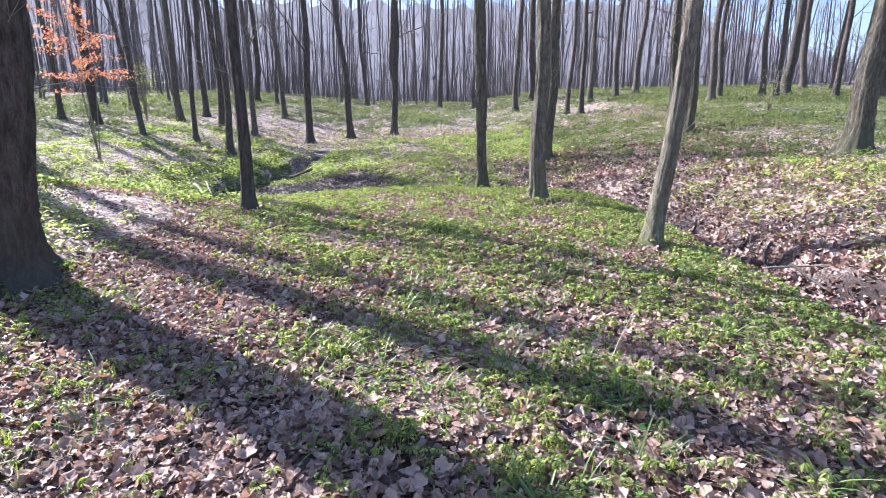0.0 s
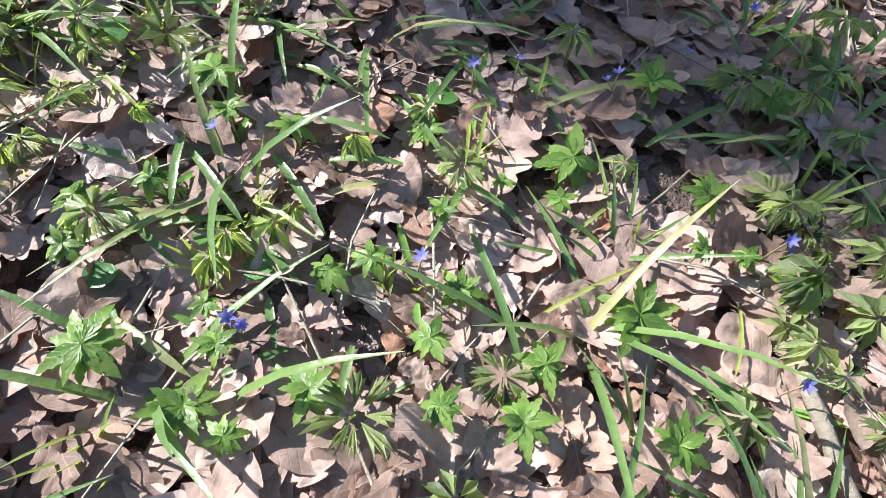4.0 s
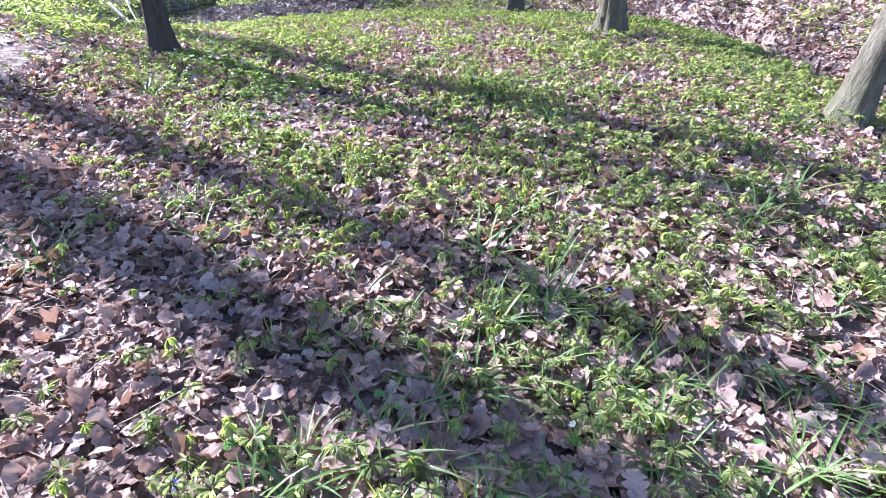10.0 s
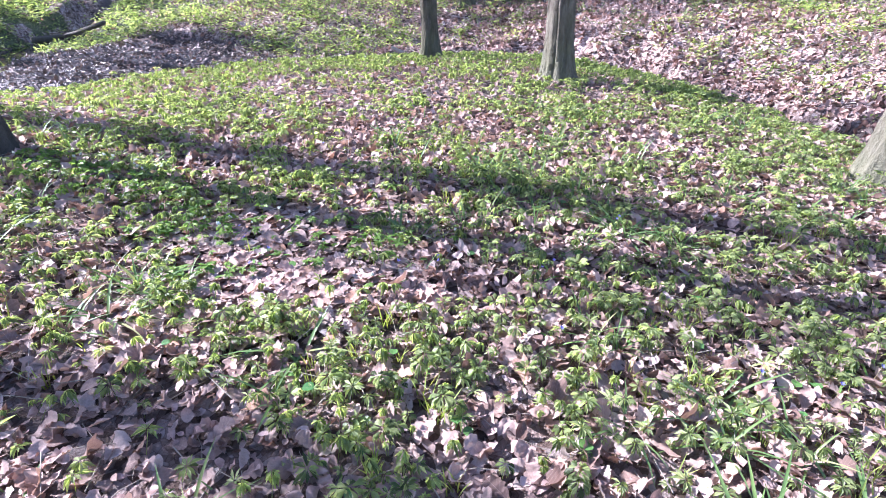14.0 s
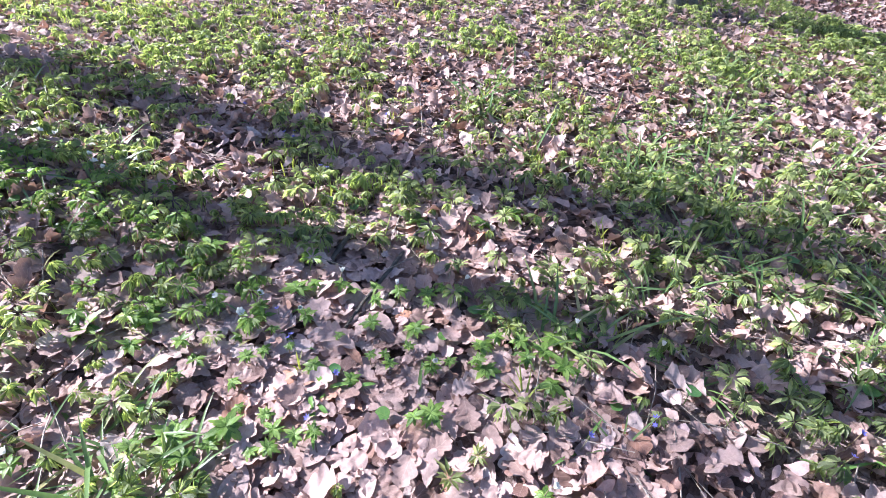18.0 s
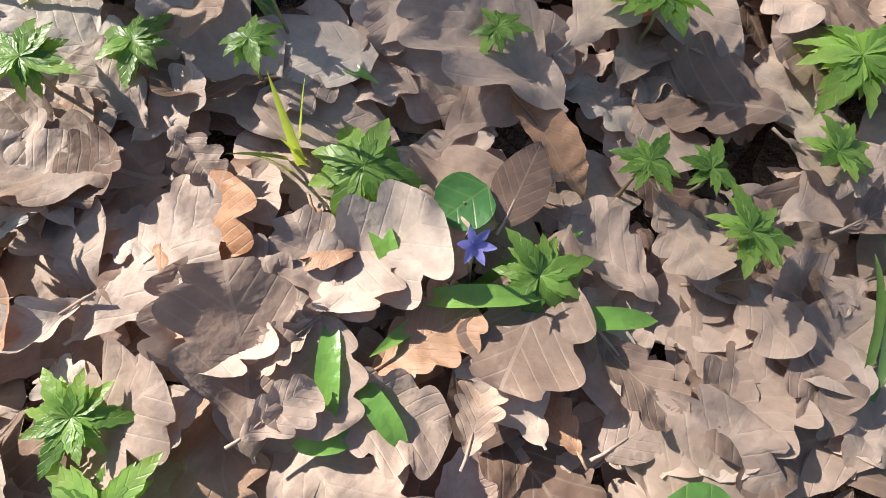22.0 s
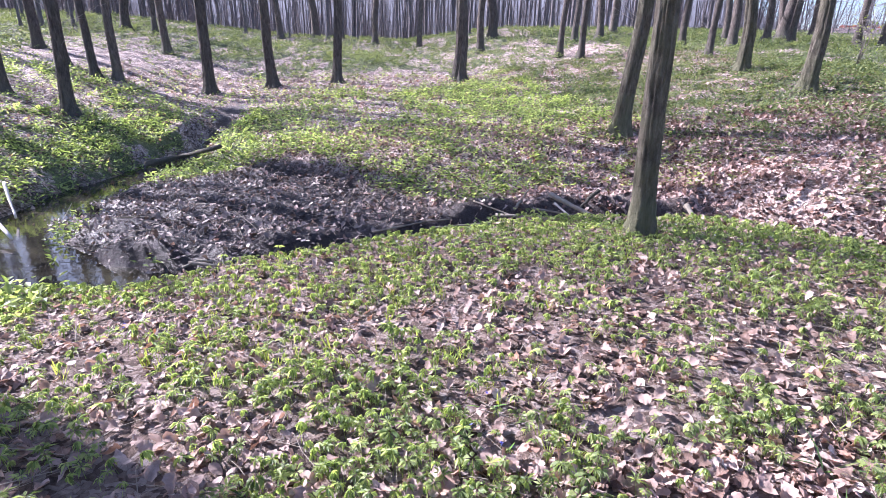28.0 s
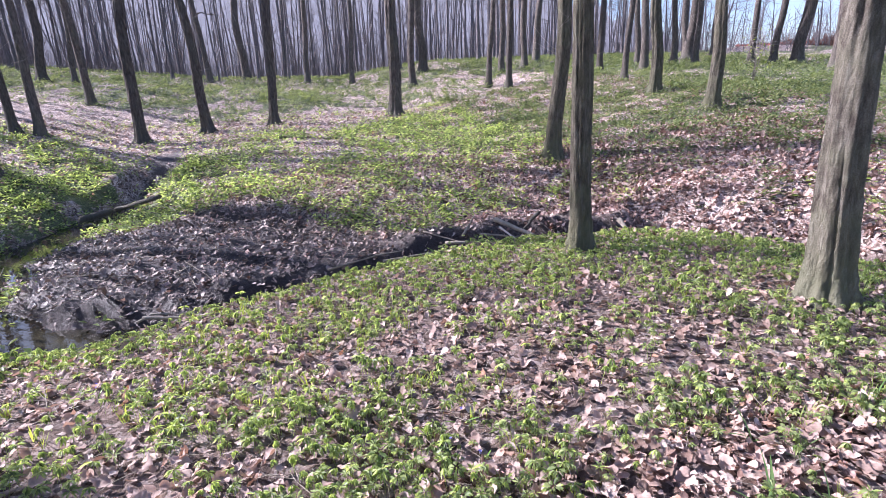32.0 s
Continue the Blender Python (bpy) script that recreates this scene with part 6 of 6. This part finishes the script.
squill(1.112, 4.443, 0.09, 225)
squill(0.761, 3.642, 0.09, 226)
squill(1.283, 4.319, 0.09, 228)
squill(0.129, 5.102, 0.09, 229)
squill(0.571, 5.802, 0.09, 230)
squill(0.701, 4.669, 0.09, 231)
squill(0.146, 5.891, 0.09, 232)
squill(0.368, 5.777, 0.09, 233)
squill(0.121, 5.094, 0.09, 234)
squill(-0.372, 6.285, 0.09, 235)
squill(0.771, 5.576, 0.09, 236)
squill(-3.059, 10.523, 0.09, 237)
squill(-1.363, 9.362, 0.09, 238)
squill(-1.237, 9.562, 0.09, 239)
squill(-1.268, 9.230, 0.09, 240)
squill(-1.542, 10.180, 0.09, 241)
squill(-0.935, 8.376, 0.09, 242)
squill(-1.333, 8.300, 0.09, 243)
squill(-1.372, 8.292, 0.09, 244)
squill(-1.268, 8.023, 0.09, 245)
squill(-0.313, 8.610, 0.09, 246)
squill(-1.500, 8.544, 0.09, 247)
squill(-1.872, 8.767, 0.09, 248)

# ---- shrubs ----
def leafy_shrub(x, y, name, label, stems, height, reach, leaves, size, material, low, seed):
    """Thin stems with many small separate leaves along layered twigs."""
    rng_ = np.random.RandomState(seed)
    root = new(name)
    root.location = (x, y, floor_z(x, y))
    tagged(root, label, "shrub")
    at = []
    for k in range(stems):
        a = rng_.rand() * 6.28
        top = np.array([0.25 * reach * math.cos(a), 0.25 * reach * math.sin(a), height * rng_.uniform(0.8, 1.0)])
        mid = top * (0.4, 0.4, 0.5) + rng_.normal(0, 0.05, 3)
        link_mesh("stem", *tube([(0, 0, -0.1), mid, top], (0.018, 0.013, 0.005), 5)[:2], TWIG, root)
        twigs = []
        for _ in range(12):
            f = rng_.uniform(low, 1.0)
            s = mid * (2 * f) if f < 0.5 else mid + (top - mid) * (2 * f - 1)
            b = rng_.rand() * 6.28
            w = np.array([math.cos(b), math.sin(b), rng_.uniform(-0.05, 0.25)]) * reach * rng_.uniform(0.4, 1.0) * (1.2 - 0.6 * f)
            twigs.append(tube([s, s + w * 0.5 + (0, 0, 0.05), s + w], (0.006, 0.004, 0.002), 3, False))
            for _ in range(leaves):
                at.append(s + w * rng_.uniform(0.25, 1.05) + rng_.normal(0, 0.05, 3))
        for tw in twigs:
            link_mesh("twig", *tw[:2], TWIG, root)
    at = np.array(at)
    v, t, u = scatter([plain_leaf(k + 70, 5, size) for k in range(3)], at[:, 0], at[:, 1], at[:, 2], rng_.uniform(0.7, 1.2, len(at)), rng_, 0.6)
    link_mesh("foliage", v, t, material, root, u)
    return root


leafy_shrub(-9.75, 16.2, "beech_sapling", "young beech still holding its orange withered leaves", 4, 4.8, 1.7, 42, 0.055, BEECH, 0.4, 3)
leafy_shrub(-12.8, 24.6, "leafing_shrub", "shrub with the first small bright green leaves", 5, 2.6, 1.2, 5, 0.06, SPEAR, 0.3, 4)
leafy_shrub(-15.4, 21.5, "leafing_shrub", "low shrub just coming into small green leaf", 4, 2.0, 1.0, 5, 0.06, SPEAR, 0.3, 5)
leafy_shrub(12.2, 20.4, "leafing_shrub", "thin shrub with sparse fresh leaves", 4, 1.6, 0.8, 2, 0.05, SPEAR, 0.3, 6)

# ---- a house and hedge far off beyond the wood ----
def far_house(x, y):
    tile, n, l, b = base_mat("red_roof_tiles", 0.8)
    w = n.new("ShaderNodeTexWave")
    w.inputs["Scale"].default_value = 6.0
    r = ramp(n, ((0.2, (0.22, 0.07, 0.05)), (0.8, (0.36, 0.12, 0.08))))
    l.new(w.outputs[1], r.inputs[0])
    l.new(r.outputs[0], b.inputs["Base Color"])
    plaster, n, l, b = base_mat("house_plaster", 0.9)
    k = noise_node(n, l, 3.0)
    r = ramp(n, ((0.3, (0.3, 0.25, 0.21)), (0.7, (0.42, 0.36, 0.3))))
    l.new(k.outputs[0], r.inputs[0])
    l.new(r.outputs[0], b.inputs["Base Color"])
    root = new("house")
    root.matrix_basis = pose(x, y, floor_z(x, y), 0, 0, -30)
    tagged(root, "low house with a red tiled roof beyond the trees", "house")
    wide, deep, wall, ridge = 7.0, 3.5, 2.6, 5.2
    v = [(sx * wide, sy * deep, z) for z in (-0.5, wall) for sx, sy in ((-1, -1), (1, -1), (1, 1), (-1, 1))]
    t = [(0, 1, 5), (0, 5, 4), (1, 2, 6), (1, 6, 5), (2, 3, 7), (2, 7, 6), (3, 0, 4), (3, 4, 7), (4, 5, 6), (4, 6, 7)]
    link_mesh("wall", v, t, plaster, root, smooth=False)
    e = 0.4
    v = [(-wide - e, -deep - e, wall - 0.1), (wide + e, -deep - e, wall - 0.1), (wide + e, deep + e, wall - 0.1), (-wide - e, deep + e, wall - 0.1), (-wide - e, 0, ridge), (wide + e, 0, ridge)]
    v += [(a, b_, c - 0.18) for a, b_, c in v]
    t = [(0, 1, 5), (0, 5, 4), (2, 3, 4), (2, 4, 5), (6, 11, 7), (6, 10, 11), (8, 10, 9), (8, 11, 10), (0, 4, 10), (0, 10, 6), (4, 3, 9), (4, 9, 10), (1, 7, 11), (1, 11, 5), (5, 11, 8), (5, 8, 2), (0, 6, 7), (0, 7, 1), (3, 2, 8), (3, 8, 9)]
    link_mesh("roof", v, t, tile, root, smooth=False)
    return root


far_house(57.0, 54.5)


def hedge(x, y, length, heading):
    rng_ = np.random.RandomState(8)
    pieces = []
    for _ in range(1500):
        s = np.array([rng_.uniform(-length, length), rng_.normal(0, 0.5), rng_.uniform(-0.1, 0.8)])
        w = rng_.normal(0, 0.3, 3) + (0, 0, 0.5)
        pieces.append(tube([s * (1, 1, 0.6), s * (1, 1, 0.6) + w * 0.5, s * (1, 1, 0.6) + w * 1.1], (0.03, 0.02, 0.008), 3, False))
    v, t, u = merge(pieces)
    ob = link_mesh("hedge", v, t, HEDGE, uv=u)
    ob.matrix_basis = pose(x, y, floor_z(x, y), 0, 0, heading)
    return tagged(ob, "clipped brown leafless hedge at the wood's edge", "hedge", kind="stuff")


HEDGE = bark_mat("hedge_twigs", (0.10, 0.05, 0.04), (0.2, 0.10, 0.08), (0.3, 0.17, 0.13), (0.2, 0.12, 0.09))
hedge(47.0, 42.5, 5.0, -50)


def backdrop():
    """Painted hazy distance behind the wood, a glowing sheet well past the last trees."""
    m = bpy.data.materials.new("painted_haze_glow")
    m.use_nodes = True
    n, l = m.node_tree.nodes, m.node_tree.links
    n.remove(n["Principled BSDF"])
    geo = n.new("ShaderNodeNewGeometry")
    mp = n.new("ShaderNodeMapping")
    mp.inputs["Scale"].default_value = (0.7, 0.7, 0.09)
    l.new(geo.outputs["Position"], mp.inputs[0])
    streak = noise_node(n, l, 1.0, 6, 0.7, mp.outputs[0])
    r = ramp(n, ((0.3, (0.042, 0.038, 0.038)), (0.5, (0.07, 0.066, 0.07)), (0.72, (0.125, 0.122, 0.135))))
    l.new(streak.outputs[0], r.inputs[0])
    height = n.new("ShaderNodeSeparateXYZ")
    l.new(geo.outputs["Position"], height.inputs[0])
    # Haze is painted into the glow: paler and bluer with height.
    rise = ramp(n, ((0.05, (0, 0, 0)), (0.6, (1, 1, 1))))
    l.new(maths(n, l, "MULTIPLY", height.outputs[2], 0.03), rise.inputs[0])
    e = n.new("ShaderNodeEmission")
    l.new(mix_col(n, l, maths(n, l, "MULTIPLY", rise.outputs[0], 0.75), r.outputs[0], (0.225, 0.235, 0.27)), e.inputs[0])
    l.new(e.outputs[0], n["Material Output"].inputs[0])
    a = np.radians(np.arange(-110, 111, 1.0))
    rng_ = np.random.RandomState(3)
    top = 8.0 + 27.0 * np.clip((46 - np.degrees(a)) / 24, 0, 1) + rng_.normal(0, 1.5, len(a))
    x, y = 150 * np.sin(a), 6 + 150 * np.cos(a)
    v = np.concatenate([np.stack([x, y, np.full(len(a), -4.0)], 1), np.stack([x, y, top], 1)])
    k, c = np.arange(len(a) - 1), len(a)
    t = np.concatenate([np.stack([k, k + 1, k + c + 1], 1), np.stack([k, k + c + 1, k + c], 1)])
    return tagged(link_mesh("backdrop", v, t, m), "glowing backdrop with painted violet-grey haze of bare woodland", "backdrop", kind="structure")


backdrop()
